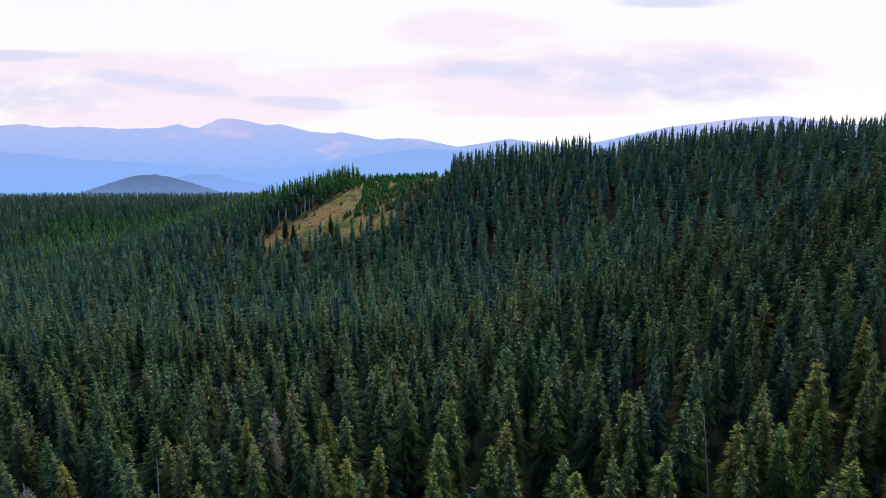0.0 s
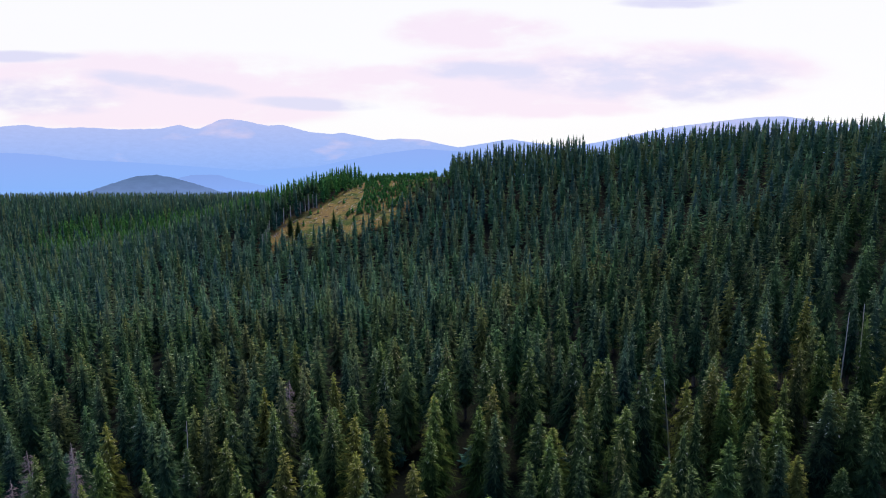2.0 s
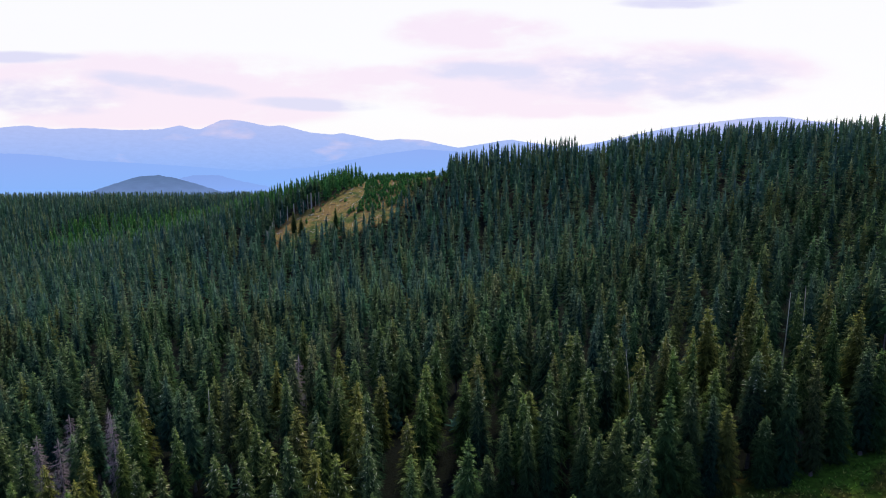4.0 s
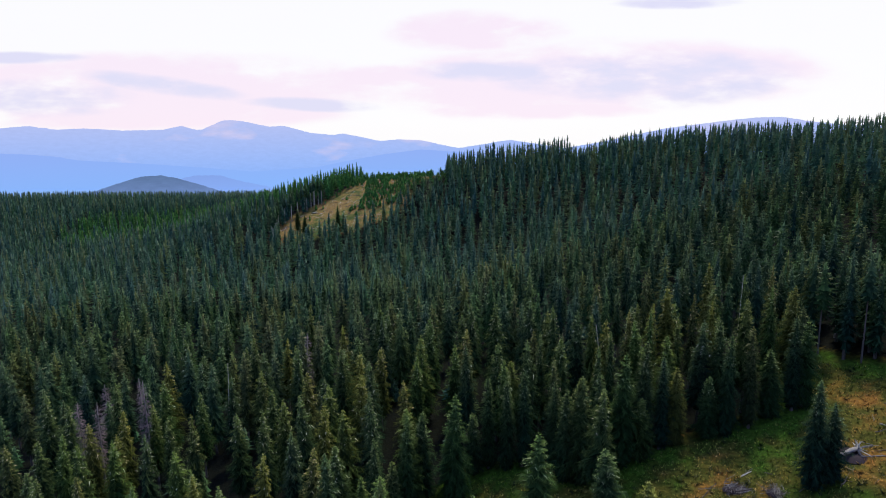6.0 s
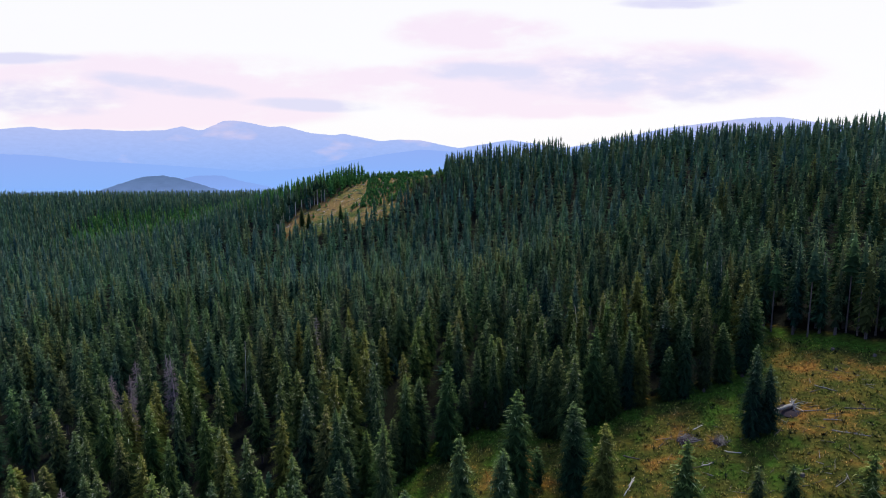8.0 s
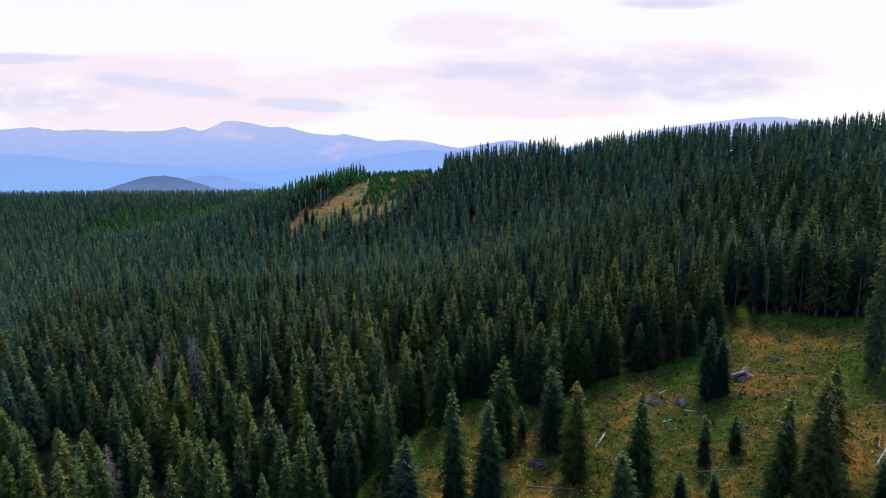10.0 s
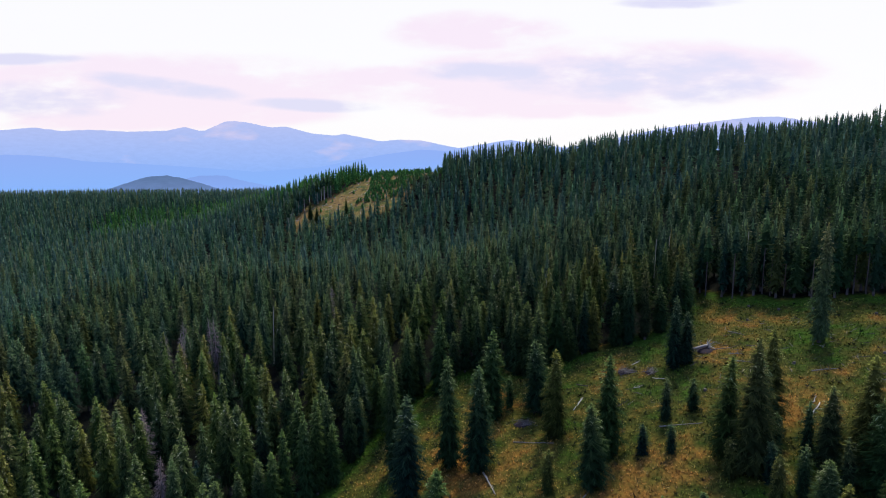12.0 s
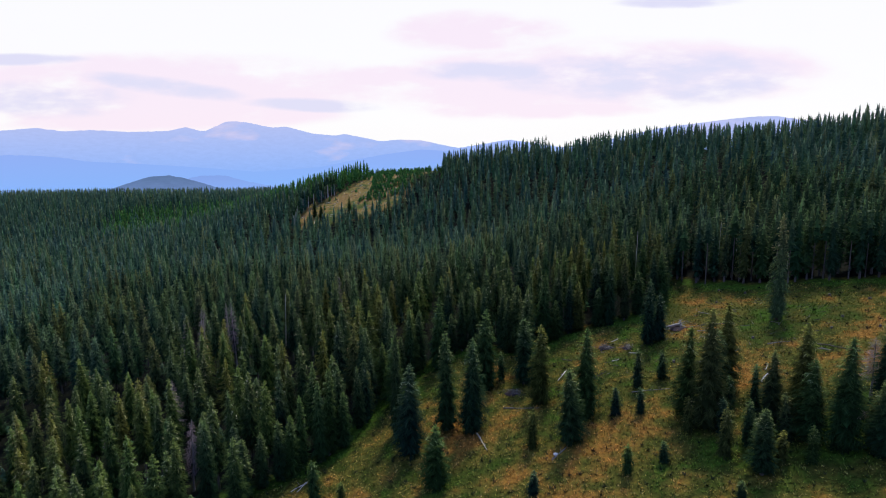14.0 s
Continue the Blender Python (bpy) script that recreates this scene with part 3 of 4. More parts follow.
SNAGS = [(-67.1, 94.6, 20), (-75.9, 94.5, 20.6), (-73.0, 85.8, 20), (-80.1, 89.5, 19.6), (-52.8, 22.5, 18), (-63.8, 40.9, 20), (-63.0, 88.4, 22.1), (-31.1, 108.2, 20)]
for x, y, h in SNAGS:
    TAKEN.append((x, y, 2.6))


# ---- the forest that fills the slopes ----
def scatter(seed, x0, x1, y0, y1, gap, keep):
    """Places strewn at random, none nearer than gap to another."""
    r = np.random.RandomState(seed)
    n = int((x1 - x0) * (y1 - y0) / gap ** 2 * 5)
    x, y = r.uniform(x0, x1, n), r.uniform(y0, y1, n)
    ok = keep(x, y)
    x, y = x[ok], y[ok]
    cells, kept = {}, []
    for i in range(len(x)):
        cx, cy = int(x[i] // gap), int(y[i] // gap)
        if all((x[i] - px) ** 2 + (y[i] - py) ** 2 > gap * gap for ax in (cx - 1, cx, cx + 1) for ay in (cy - 1, cy, cy + 1) for px, py in cells.get((ax, ay), ())):
            cells.setdefault((cx, cy), []).append((x[i], y[i]))
            kept.append(i)
    return x[kept], y[kept], r


def vigour(x, y):
    """Stands grow taller or lower from place to place."""
    return 1.0 + 0.12 * noise.noise(Vector((x * 0.035, y * 0.035, 4.0))) + 0.06 * noise.noise(Vector((x * 0.11, y * 0.11, 9.0)))


def crest_line(x):
    """Where the ridge stands against the sky."""
    crest = np.where(x > -10, 478 - 0.80 * x, np.where(x > -150, 500.0, np.minimum(760.0, 500 + (-150 - x) * 4.0)))
    return np.maximum(crest, 160)


def on_crest(x, y):
    return (x > 8) & (y > crest_line(x) - 34) & (y > 130)


def wooded(x, y):
    """Where forest stands: not on the meadow, the logged slope or far out of every view, nor far behind the crest."""
    crest = crest_line(x)
    fan = np.abs(x - 4) < 0.76 * (y + 120) + 26
    ok = fan & (y < crest + np.where(x > -10, 58, 30)) & ~inside(x, y, MEADOW) & ~inside(x, y, LOGGED)
    bare = (edge_distance(x, y, MEADOW) < 1.2)
    for tx, ty, room in TAKEN:
        ok &= (x - tx) ** 2 + (y - ty) ** 2 > room * room
    return ok & ~bare


def zone_near(x, y):
    return wooded(x, y) & (y < 128) & (x < 92)


def zone_far(x, y):
    return wooded(x, y) & ~((y < 128) & (x < 92)) & (y < 330) & ~on_crest(x, y)


def zone_last(x, y):
    return wooded(x, y) & (y >= 330) & ~on_crest(x, y)


x, y, r = scatter(5, -175, 22, -60, 130, 6.5, zone_near)
x2, y2, _ = scatter(25, 22, 100, -60, 130, 5.4, zone_near)      # a denser, slimmer stand over the meadow
x, y = np.concatenate([x, x2]), np.concatenate([y, y2])
order = np.argsort(y + 0.25 * np.abs(x) - 40 * (edge_distance(x, y, MEADOW) < 6))
x, y = x[order], y[order]
stay = r.uniform(0, 1, len(x)) > 0.05
x, y = x[stay], y[stay]
EDGE = edge_distance(x, y, MEADOW)
FREE = 300 - near_count
for i in range(min(FREE, len(x))):
    fringe = EDGE[i] < 5.0 and x[i] < 82
    plant("open" if fringe else "forest", int(r.randint(3 if fringe else 6)), x[i], y[i], (21.5 + (r.uniform(-9, -3) if r.uniform() < 0.12 else r.uniform(-2.5, 3.0))) * vigour(x[i], y[i]), r.uniform(0.78, 0.95) if fringe else r.uniform(0.85, 1.12) * (0.74 if x[i] > 22 else 1.0), "tall dark green spruce in the dense forest", "forest spruces", 1.2)
near_x, near_y = np.concatenate([x, [p[0] for p in TAKEN]]), np.concatenate([y, [p[1] for p in TAKEN]])
ux, uy, ur = scatter(15, -175, 100, -60, 130, 8.5, zone_near)
room = np.array([np.min((near_x - a) ** 2 + (near_y - b) ** 2) for a, b in zip(ux, uy)])
under = [(a, b, float(height(a, b)), int(ur.randint(4)), ur.uniform(0.15, 0.35), ur.uniform(0.5, 0.8), ur.uniform(0, 6.28), ur.uniform()) for a, b, q in zip(ux, uy, room) if q > 3.1 ** 2]
close, middle, distant, fresh = [], [], [], []
for a, b in zip(x[FREE:], y[FREE:]):
    close.append((a, b, float(height(a, b)), int(r.randint(4)), r.uniform(0.88, 1.12) * vigour(a, b), r.uniform(0.8, 1.15) * (0.74 if a > 22 else 1.0), r.uniform(0, 6.28), r.uniform()))
x, y, r = scatter(9, 78, 170, 10, 120, 3.2, lambda a, b: wooded(a, b) & (edge_distance(a, b, MEADOW) < 13))
for a, b in zip(x, y):
    middle.append((a, b, float(height(a, b)), int(r.randint(4)), r.uniform(0.85, 1.15), r.uniform(0.75, 1.0), r.uniform(0, 6.28), r.uniform()))
    TAKEN.append((a, b, 4.5))
x, y, r = scatter(6, -420, 420, -60, 330, 5.9, zone_far)
z = height(x, y)
for a, b, c in zip(x, y, z):
    rise = 1.0 + 0.35 * min(1.0, max(0.0, (a - 215) / 70))
    (middle if b < 215 and abs(a) < 170 else distant).append((a, b, c, int(r.randint(4)), r.uniform(0.80, 1.02) * rise * vigour(a, b), r.uniform(0.85, 1.15), r.uniform(0, 6.28), r.uniform()))
x, y, r = scatter(8, -680, 240, 330, 800, 5.4, zone_last)
z = height(x, y)
knoll = inside(x, y, [(-62, 405), (-112, 404), (-165, 450), (-165, 570), (8, 570), (8, 398), (-32, 398), (-30, 436), (-50, 470)])
stand = inside(x, y, [(-310, 425), (-190, 430), (-110, 470), (-110, 560), (-330, 560)])
for a, b, c, k1, k2 in zip(x, y, z, knoll, stand):
    tall = r.uniform(0.15, 0.32) if k1 and a > -48 else r.uniform(0.9, 1.1) * (0.30 + 0.42 * min(1.0, max(0.0, (428 - b) / 75))) if (-42 < a < 8 and 345 < b < 440) else r.uniform(0.18, 0.34) if (-64 < a < 10 and 425 < b < 510) else r.uniform(0.58, 0.80) if k1 else r.uniform(0.55, 0.8) if k2 else r.uniform(0.50, 0.68) if (b < 376 and -108 < a < -28) else r.uniform(0.80, 0.98) * vigour(a, b)
    (fresh if k1 or (k2 and r.uniform() < 0.7) else distant).append((a, b, c, 4 + int(r.randint(4)), tall, r.uniform(0.8, 1.1), r.uniform(0, 6.28), r.uniform()))
x, y, r = scatter(18, 8, 420, 130, 540, 4.5, lambda a, b: wooded(a, b) & on_crest(a, b))
z = height(x, y)
for a, b, c in zip(x, y, z):
    rise = 1.0 + 0.35 * min(1.0, max(0.0, (a - 215) / 70))
    rise *= 0.92 + 0.36 * min(1.0, max(0.0, (a - 10) / 36)) if a < 92 else 0.72 if 97 < a < 108 else 1.0       # a gap in the row of tops
    distant.append((a, b, c, 4 + int(r.randint(4)), r.uniform(0.74, 0.93) * rise * vigour(a, b), r.uniform(0.95, 1.25), r.uniform(0, 6.28), r.uniform()))
CLOSE = [spruce_crown(71 + i, 21.0, (3.6, 4.1, 3.3, 3.8)[i], (0.16, 0.12, 0.2, 0.14)[i], 28, 8, 5, 0.36, 18, 0.07, point=0.80) for i in range(4)]
MIDDLE = [spruce_crown(81 + i, 21.0, (3.5, 4.0, 3.2, 3.7)[i], 0.10, 23, 7, 2, 0.36, 12, 0.07, True, 0.52, 9, 0.76) for i in range(4)]
FAR = [spruce_crown(91 + i, 21.0, (3.8, 4.3, 3.5, 4.0)[i], 0.06, 17, 8, 1, 0.36, 8, 0.09, True, 0.50, 7, 0.74) for i in range(4)]
FAR += [spruce_crown(111 + i, 21.0, (3.8, 4.3, 3.5, 4.0)[i], 0.06, 12, 7, 1, 0.36, 6, 0.13, True, 0.55, 6, 0.74) for i in range(4)]      # lighter models for the farthest trees
SHRUB = [spruce_crown(95 + i, 21.0, (3.7, 4.1, 3.4, 3.8)[i], 0.04, 9, 6, 0, 0.42, 4, 0.2, True, 0.85, 6, 0.76) for i in range(4)]
STRIPPED = [spruce_crown(101 + i, 21.0, (2.3, 2.6)[i], (0.5, 0.58)[i], 10, 6, 1, 0.4, 9, 0.08, True, 0.8, 9, 0.7) for i in range(2)]


def stripped_edge(name, segments, gap, deep, low, high, stem, bark_mat, label):
    """Tall spruces with bare lower stems in a strip along an edge of the forest."""
    places = []
    for (ax, ay), (bx, by) in segments:
        q = math.hypot(bx - ax, by - ay)
        n = max(2, round(q / gap))
        for i in range(n):
            f, off = (i + r.uniform(0.2, 0.8)) / n, r.uniform(0.5, deep)
            a, b = ax + (bx - ax) * f - (by - ay) / q * off, ay + (by - ay) * f + (bx - ax) / q * off
            places.append((a, b, float(height(a, b)), int(r.randint(2)), r.uniform(low, high), r.uniform(0.8, 1.1), r.uniform(0, 6.28), r.uniform(0.2, 0.7)))
    joined("forest_edge_" + name, STRIPPED, places, NEEDLES_MASS, label, "forest")
    v, t = pole(19.5, stem, 0.05, 5, 1, 5)
    joined("bare_stems_" + name, [(v, t, np.zeros(len(v)))], [(a, b, c, 0, tl, 1.0, tn, ti) for a, b, c, k, tl, w, tn, ti in places], bark_mat, "pale grey bare stems of spruces at the forest edge", "trunks")


stripped_edge("by_clearing", list(zip(LOGGED[:3], LOGGED[1:4])), 2.0, 7.0, 0.75, 0.95, 0.17, PALEWOOD, "tall bare-stemmed spruces along the logged clearing")
stripped_edge("by_meadow", list(zip(MEADOW[11:14], MEADOW[12:15])), 4.6, 6.0, 0.85, 1.15, 0.14, BARK, "tall bare-stemmed spruces at the top of the meadow")
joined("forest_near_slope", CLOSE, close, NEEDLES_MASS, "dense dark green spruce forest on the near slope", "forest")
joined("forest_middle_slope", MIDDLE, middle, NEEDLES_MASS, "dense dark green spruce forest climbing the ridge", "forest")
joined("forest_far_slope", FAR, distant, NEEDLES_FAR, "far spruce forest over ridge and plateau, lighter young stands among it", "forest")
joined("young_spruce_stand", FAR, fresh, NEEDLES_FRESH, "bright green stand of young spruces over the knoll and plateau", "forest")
joined("forest_undergrowth", SHRUB, under, NEEDLES_FAR, "small shaded spruces growing in the gaps of the forest", "undergrowth")
v, t = pole(19.5, 0.24, 0.04, 4, 1, 5)
STEM = [(v, t, np.zeros(len(v)))]
joined("forest_trunks", STEM, [(a, b, c, 0, tl, 1.0, tn, ti) for a, b, c, k, tl, w, tn, ti in close + middle] + [(a, b, c, 0, tl, 1.0, tn, ti) for a, b, c, k, tl, w, tn, ti in distant if (-140 < a < -40 and 340 < b < 470)], BARK, "grey-brown bare trunks of the massed spruces", "trunks")


# ---- dead spruces ----
DEAD_CROWN = [spruce_crown(131 + i, 21.0, (2.0, 2.4)[i], (0.25, 0.3)[i], 30, 7, 3, 0.5, 0, 0.03) for i in range(2)]
DEAD_ME = [mesh_of("dead_twigs", v, t, DEADTWIG, False, tip=p) for v, t, p in DEAD_CROWN]
DEAD_TRUNK = mesh_of("dead_trunk", *pole(21.3, 0.26, 0.04, 7, 6, 9, 0.2), GREYWOOD, True)
BARE_POLE = mesh_of("bare_pole", *pole(13.0, 0.15, 0.04, 7, 5, 10, 0.25), PALEWOOD, True)


def dead_spruce(x, y, h, which, label):
    root = new("dead_spruce")
    part("trunk", DEAD_TRUNK, root, "grey bare trunk")
    part("dead_crown", DEAD_ME[which], root, "grey-mauve needleless twigs")
    root.matrix_basis = pose(x, y, float(height(x, y)), rng.uniform(-2, 2), rng.uniform(-2, 2), rng.uniform(0, 360)) @ Matrix.Diagonal((1, 1, h / 21.0, 1))
    return tagged(root, label, "dead tree", "dead spruces")


for i, (x, y, h) in enumerate(SNAGS):
    dead_spruce(x, y, h, i % 2, "dead grey-mauve spruce without needles among green ones")
dead_spruce(90.5, -2.0, 12.0, 1, "dead mauve spruce beside dark green ones on the meadow")


def twig(a, b, r0, r1, n=5, seed=0, wobble=0.0):
    """A tapered stick from a to b, as arrays."""
    rnd = random.Random(seed)
    a, b = Vector(a), Vector(b)
    q = (b - a).to_track_quat("Z", "Y")
    V, T, rows = [], [], 4
    for i in range(rows + 1):
        f = i / rows
        c = a.lerp(b, f) + Vector((rnd.uniform(-1, 1), rnd.uniform(-1, 1), rnd.uniform(-0.4, 0.4))) * (wobble if 0 < i < rows else 0)
        for j in range(n):
            g = 6.283 * j / n
            V.append(c + q @ Vector((math.cos(g), math.sin(g), 0)) * (r0 + (r1 - r0) * f))
    for i in range(rows):
        for j in range(n):
            p, o = i * n + j, i * n + (j + 1) % n
            T.extend([(p, o, o + n), (p, o + n, p + n)])
    for row, back in ((0, True), (rows, False)):
        for j in range(1, n - 1):
            t = (row * n, row * n + j, row * n + j + 1)
            T.append(t[::-1] if back else t)
    return np.array([tuple(v) for v in V]), np.array(T)


def bundle(sticks):
    V, T, at = [], [], 0
    for v, t in sticks:
        V.append(v), T.append(t + at)
        at += len(v)
    return np.concatenate(V), np.concatenate(T)


# leaning bare poles in the forest
for x, y, lean_x, lean_y, h in ((40.5, 88.0, 4, -8, 1.25), (74, 96, 1, 1, 1.3), (80, 100, -1, 0, 1.2), (97, 84, 1, 1, 1.25), (101, 80, 0, -1, 1.3), (112, 70, 1, 1, 1.1), (-49, 100, 3, 3, 1.5), (92, 88, 0, 1, 1.2)):
    root = new("bare_trunk")
    part("trunk", BARE_POLE, root)
    stubs = [twig((0, 0, z), (0.7 * math.cos(a), 0.7 * math.sin(a), z + 0.15), 0.035, 0.012, 4) for z, a in ((5.0, 0.4), (6.8, 2.2), (8.4, 4.1), (9.6, 5.4), (10.8, 1.3), (11.6, 3.0))]
    part("branch_stubs", mesh_of("branch_stubs", *bundle(stubs), GREYWOOD), root)
    root.matrix_basis = pose(x, y, float(height(x, y)), lean_x, lean_y, 0) @ Matrix.Diagonal((1, 1, h, 1))
    tagged(root, "pale bare standing trunk without bark at the forest edge", "dead tree", "bare standing trunks")


# ---- fallen timber on the meadow ----
def on_ground(x, y, up=0.0):
    return Vector((x, y, float(height(x, y)) + up))


def log(ax, ay, bx, by, r0, mat, label, stubs=3, seed=0):
    """A fallen trunk lying between two places, with broken branch stubs."""
    rnd = random.Random(seed)
    root = new("fallen_log")
    a, b = on_ground(ax, ay, r0 * 0.75), on_ground(bx, by, r0 * 0.6)
    root.location = a
    d = b - a
    part("stem", mesh_of("stem", *twig((0, 0, 0), d, r0, r0 * 0.5, 8, seed, 0.16), mat, True), root)
    for i in range(stubs):
        f = rnd.uniform(0.25, 0.95)
        w = Vector((rnd.uniform(-1, 1), rnd.uniform(-1, 1), rnd.uniform(0.3, 1.0))).normalized() * rnd.uniform(0.5, 1.4)
        part("branch_stub", mesh_of("branch_stub", *twig(d * f, d * f + w, r0 * 0.28, 0.015, 4, i), mat), root)
    return tagged(root, label, "log", "fallen logs on the meadow")


PALE_LOGS = [(76.2, 11.7, 80.1, 15.4), (15.2, 20.6, 17.1, 13.1), (51.0, 38.2, 53.4, 38.7), (36.7, 35.4, 39.4, 38.7), (38.1, 37.5, 39.7, 39.3), (56.3, 41.1, 58.6, 39.5), (79.0, 15.9, 80.6, 17.6), (53.7, 48.9, 55.7, 49.6), (-27.5, 15.0, -24.5, 17.5), (-26.0, 14.5, -24.0, 17.8)]
GREY_LOGS = [(79.1, 53.5, 81.4, 49.9), (94.0, 21.8, 99.0, 14.0), (51.2, 20.9, 59.3, 19.2), (22.3, 29.0, 30.5, 25.0), (39.6, 46.4, 42.0, 43.9), (74.4, 42.4, 76.8, 41.0), (73.8, 38.7, 78.1, 34.9), (49.9, 45.8, 54.1, 45.8), (68.3, 48.7, 76.1, 45.5), (92.5, 20.6, 95.0, 17.5), (79.5, 44.5, 84.0, 42.0), (85, 27, 90, 25.5), (30, 4, 36, 9.5)]
for i, (ax, ay, bx, by) in enumerate(PALE_LOGS):
    log(ax, ay, bx, by, 0.20 if i < 2 else 0.12, PALEWOOD, "pale barkless fallen log in the meadow grass", 3 if i < 2 else 1, 40 + i)
for i, (ax, ay, bx, by) in enumerate(GREY_LOGS):
    log(ax, ay, bx, by, 0.14, BARK if i % 3 == 1 else GREYWOOD, "grey weathered fallen log in the meadow grass", 3, 70 + i)


def root_plate(x, y):
    """An uprooted spruce stump: a torn root disc with roots sticking out and a heap of dark soil."""
    root = new("uprooted_stump")
    root.matrix_basis = Matrix.Translation(on_ground(x, y)) @ Matrix.Diagonal((1.35, 1.35, 1.2, 1))
    rnd = random.Random(3)
    part("stem", mesh_of("stem", *twig((0, 0, 0.7), (-3.4, -1.4, 0.45), 0.3, 0.2, 8, 2, 0.05), GREYWOOD, True), root)
    for i in range(11):
        a = 6.283 * i / 11
        e = Vector((0.6 + rnd.uniform(-0.4, 0.9), math.cos(a) * rnd.uniform(1.0, 1.9), 0.8 + math.sin(a) * rnd.uniform(0.8, 1.6)))
        part("root", mesh_of("root", *twig((0.1, 0, 0.75), e, 0.14, 0.03, 5, i, 0.1), PALEWOOD if i % 3 == 0 else GREYWOOD), root)
    v, t = mound(1.9, 0.22, 5)
    part("soil_heap", mesh_of("soil_heap", v, t, SOIL, True), root, "bare dark violet-brown soil")
    return tagged(root, "uprooted stump with pale torn roots on bare dark soil", "tree stump")


def mound(r, h, seed):
    rnd = random.Random(seed)
    n, rows = 14, 4
    V, T = [(0, 0, h)], []
    for i in range(1, rows + 1):
        f = i / rows
        for j in range(n):
            a = 6.283 * j / n
            q = r * f * (1 + 0.25 * math.sin(2 * a + seed) + rnd.uniform(-0.08, 0.08))
            V.append((q * math.cos(a) * 1.3, q * math.sin(a), h * (1 - f ** 1.6) * rnd.uniform(0.8, 1.2) - (0.35 if i == rows else 0)))
    for j in range(n):
        T.append((0, 1 + j, 1 + (j + 1) % n))
    for i in range(rows - 1):
        for j in range(n):
            a, b = 1 + i * n + j, 1 + i * n + (j + 1) % n
            T.extend([(a, a + n, b + n), (a, b + n, b)])
    return np.array(V), np.array(T)


SOIL = bark("dark_soil", (0.010, 0.008, 0.010), (0.028, 0.021, 0.026), 1.2)
root_plate(71.8, 48.2)


def brush_pile(x, y, r, turn, seed):
    """A low heap of grey cut branches."""
    rnd = random.Random(seed)
    root = new("brush_pile")
    root.matrix_basis = pose(x, y, float(height(x, y)), 0, 0, turn)
    v, t = mound(r * 0.72, 0.22, seed)
    part("soil_mound", mesh_of("soil_mound", v, t, SOIL, True), root)
    sticks = []
    for i in range(90):
        a, b = rnd.gauss(0, 0.6) * r, rnd.gauss(0, 0.35) * r
        g, l = rnd.gauss(0, 0.9), rnd.uniform(0.3, 1.0) * rnd.uniform(0.8, 1.8)
        z = rnd.uniform(0.05, 0.4)
        sticks.append(twig((a - l * math.cos(g), b - l * math.sin(g), z - 0.1), (a + l * math.cos(g), b + l * math.sin(g), z + rnd.uniform(-0.1, 0.4)), rnd.uniform(0.02, 0.06), 0.015, 4, i, 0.12))
    tagged(part("branches", mesh_of("branches", *bundle(sticks[:40]), GREYWOOD), root), "grey dry branches", kind="stuff")
    tagged(part("brown_branches", mesh_of("brown_branches", *bundle(sticks[40:]), BARK), root), "dark brown dry branches", kind="stuff")
    return tagged(root, "low heap of grey dry branches on the meadow", "brush pile", "brush piles")


for x, y, r, turn, seed in ((26.0, 35.5, 2.6, -8, 1), (52.5, 46.5, 2.6, 5, 2), (86.5, -6.5, 2.2, 40, 3), (57.0, 44.0, 1.8, 70, 4)):
    brush_pile(x, y, r, turn, seed)


def stump(x, y, r, seed):
    root = new("tree_stump")
    root.matrix_basis = pose(x, y, float(height(x, y)), 0, 0, seed * 50)
    part("stump_wood", mesh_of("stump_wood", *twig((0, 0, -0.2), (0.03, 0, 0.45), r * 1.3, r, 9, seed), BARK), root)
    return tagged(root, "low dark weathered stump in the meadow grass", "tree stump", "stumps on the meadow")


for i, (x, y) in enumerate(((100, 27), (105, 31), (98, 48), (86, 58), (110, 45), (90, 66), (108, 22), (84, 32), (64, 30), (101, 55), (95, 60), (116, 38))):
    stump(x, y, 0.28 + 0.02 * (i % 3), i)


def boulder(x, y, r, seed):
    bm = bmesh.new()
    bmesh.ops.create_icosphere(bm, subdivisions=2, radius=r)
    for vv in bm.verts:
        vv.co *= 1 + 0.35 * noise.noise(vv.co * 1.6 + Vector((seed, 0, 0)))
        vv.co.z *= 0.6
    me = bpy.data.meshes.new("boulder")
    bm.to_mesh(me)
    bm.free()
    me.materials.append(ROCK)
    ob = new("boulder", me)
    ob.location = on_ground(x, y, r * 0.2)
    return tagged(ob, "pale grey rounded boulder lying in the grass", "rock")


boulder(31.0, 5.6, 0.5, 3)


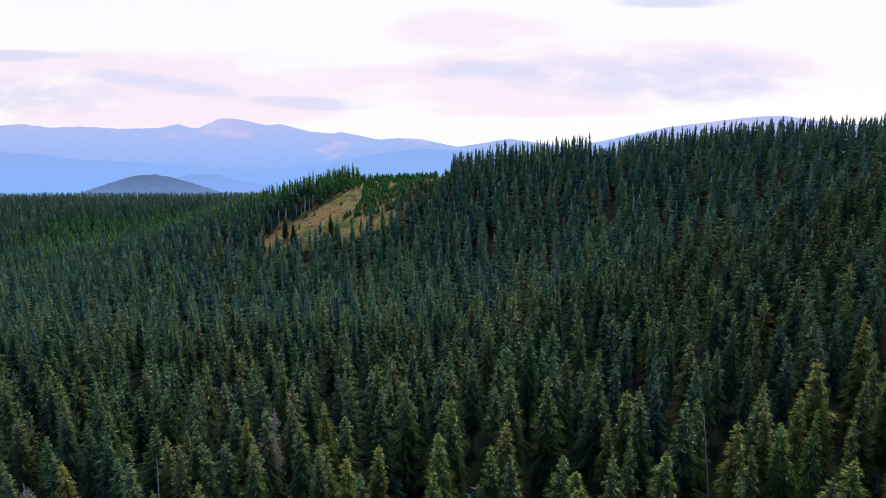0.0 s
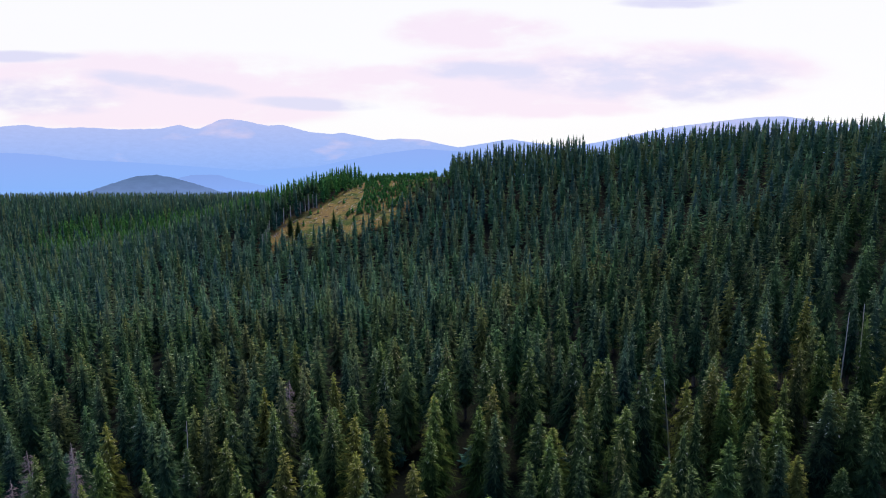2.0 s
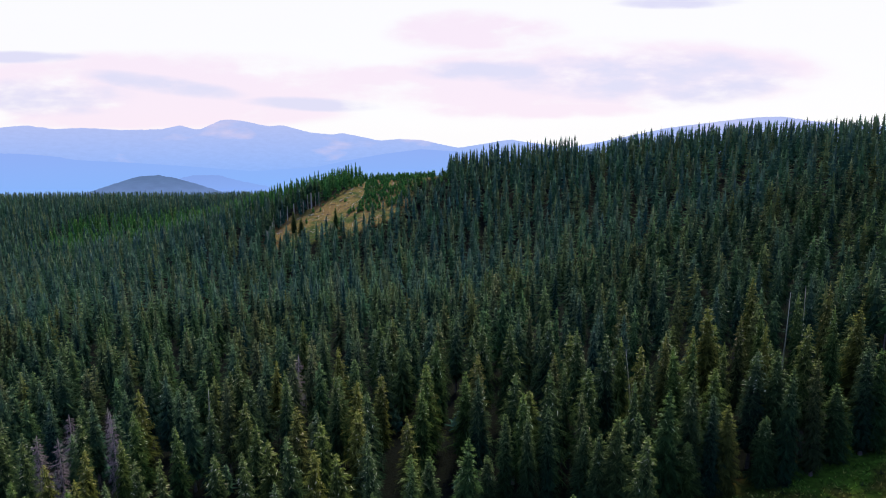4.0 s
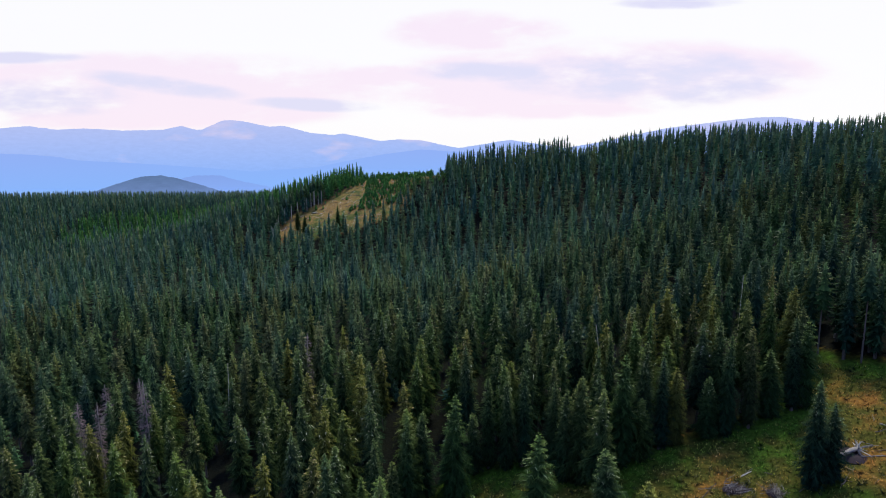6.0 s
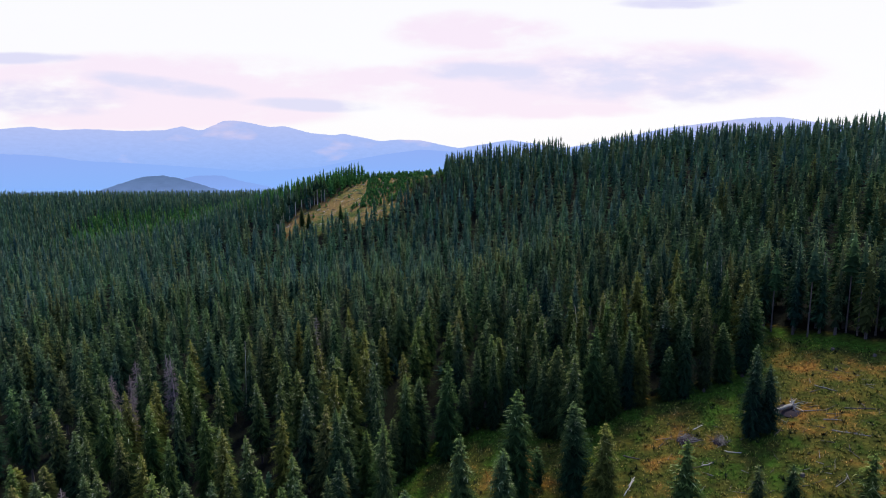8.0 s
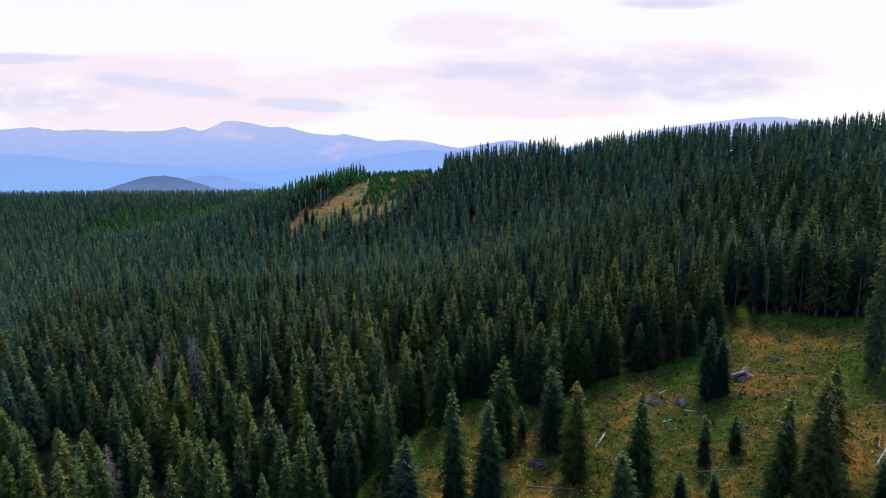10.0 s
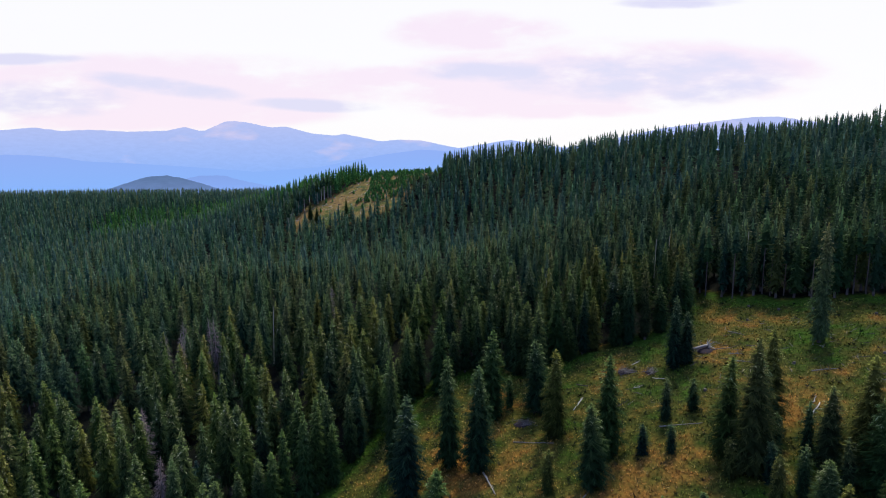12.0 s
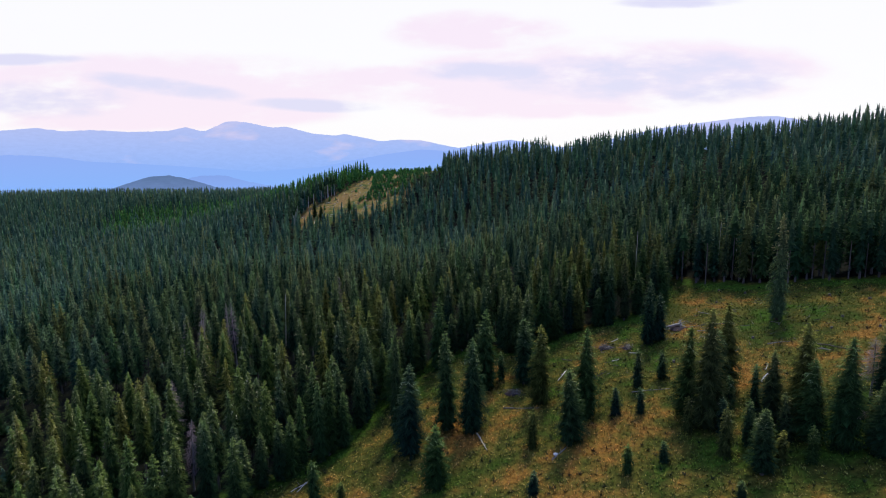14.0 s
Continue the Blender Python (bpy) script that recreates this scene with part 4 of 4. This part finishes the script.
# ---- grass and low plants ----
def tufts(name, ring, gap, seed, tall, mat, label, blades=5, wide=0.5):
    xs, ys = [c[0] for c in ring], [c[1] for c in ring]
    r = np.random.RandomState(seed)
    n = int((max(xs) - min(xs)) * (max(ys) - min(ys)) / gap ** 2)
    x, y = r.uniform(min(xs), max(xs), n), r.uniform(min(ys), max(ys), n)
    ok = inside(x, y, ring)
    x, y = x[ok], y[ok]
    z = height(x, y)
    n = len(x)
    turn = r.uniform(0, 6.28, (n, blades))
    size = tall * r.uniform(0.5, 1.4, (n, 1)) * r.uniform(0.7, 1.2, (n, blades))
    spread = wide * r.uniform(0.5, 1.3, (n, blades))
    base = np.stack([x, y, z - 0.05], 1)[:, None, :].repeat(blades, 1)
    out = np.stack([np.cos(turn), np.sin(turn), np.zeros_like(turn)], 2)
    side = np.stack([-np.sin(turn), np.cos(turn), np.zeros_like(turn)], 2)
    tip = base + out * spread[..., None] + np.stack([np.zeros_like(size), np.zeros_like(size), size], 2)
    v = np.stack([base + side * 0.10 * wide * 2, base - side * 0.10 * wide * 2, tip], 2).reshape(-1, 3)
    t = np.arange(len(v)).reshape(-1, 3)
    rim = np.exp(-edge_distance(x, y, ring[:15] + ring[13:0:-1]) / 3.0).repeat(blades * 3)
    tagged(new(name, mesh_of(name, v, t, mat, edge=rim)), label, "grass", kind="stuff")


tufts("meadow_grass", TUFTED, 0.75, 21, 0.42, GRASS, "dry orange and green tussock grass over the meadow", 5, 0.4)
tufts("straw_tussocks", TUFTED, 1.5, 22, 0.34, STRAW, "pale yellow dry grass tussocks over the meadow", 5, 0.36)
tufts("dark_tussocks", TUFTED, 4.6, 23, 0.5, HUMMOCK, "dark low heath tussocks over the meadow", 9, 0.8)


# ---- the logged slope ----
def slash(name, ring, count, seed, mat, label, size=1.0):
    r = random.Random(seed)
    xs, ys = [c[0] for c in ring], [c[1] for c in ring]
    sticks = []
    while len(sticks) < count:
        x, y = r.uniform(min(xs), max(xs)), r.uniform(min(ys), max(ys))
        if not inside(np.array([x]), np.array([y]), ring)[0]:
            continue
        g, l = r.gauss(0.5, 0.7 / size), r.uniform(1.2, 4.0) * size
        dx_, dy_ = l * math.cos(g), l * math.sin(g)
        sticks.append(twig(on_ground(x - dx_, y - dy_, 0.25 * size), on_ground(x + dx_, y + dy_, r.uniform(0.25, 0.8) * size), r.uniform(0.10, 0.24) * size, 0.06 * size, 5, len(sticks), 0.1))
    tagged(new(name, mesh_of(name, *bundle(sticks), mat)), label, "cut timber", kind="stuff")


slash("logging_slash", LOGGED, 230, 4, PALEWOOD, "pale cut trunks and branches strewn over the logged slope", 0.65)
LITTERED = [(45, 30), (70, 26), (98, 22), (108, 40), (90, 60), (66, 52), (45, 48)]
slash("fallen_branches", LITTERED, 70, 6, GREYWOOD, "grey broken branches lying about in the meadow grass", 0.33)
slash("rotten_branches", LITTERED, 60, 7, BARK, "dark rotten branches lying about in the meadow grass", 0.4)
slash("logging_debris", LOGGED, 160, 5, BARK, "brown cut branches strewn over the logged slope")
r = np.random.RandomState(12)
shrubs = []
for i in range(3400):
    x, y = r.uniform(-104, -5), r.uniform(315, 470)
    if not inside(np.array([x]), np.array([y]), LOGGED)[0]:
        continue
    dense = (x > -52 and y > 376) or y > 425
    if r.uniform() < (0.5 if dense else 0.02):
        shrubs.append((x, y, float(height(x, y)), int(r.randint(4)), r.uniform(0.10, 0.24), r.uniform(0.35, 0.55), r.uniform(0, 6.28), r.uniform(0.4, 0.9)))
joined("young_spruce_regrowth", SHRUB, shrubs, NEEDLES_FRESH, "bright green young spruces coming up on the logged slope", "saplings")
for x, y, h in ((-62, 352, 17), (-84, 356, 12), (-90, 362, 14)):
    plant("open", 0, x, y, h, 0.9, "single spruce spared on the logged slope", "spruces on the logged slope")
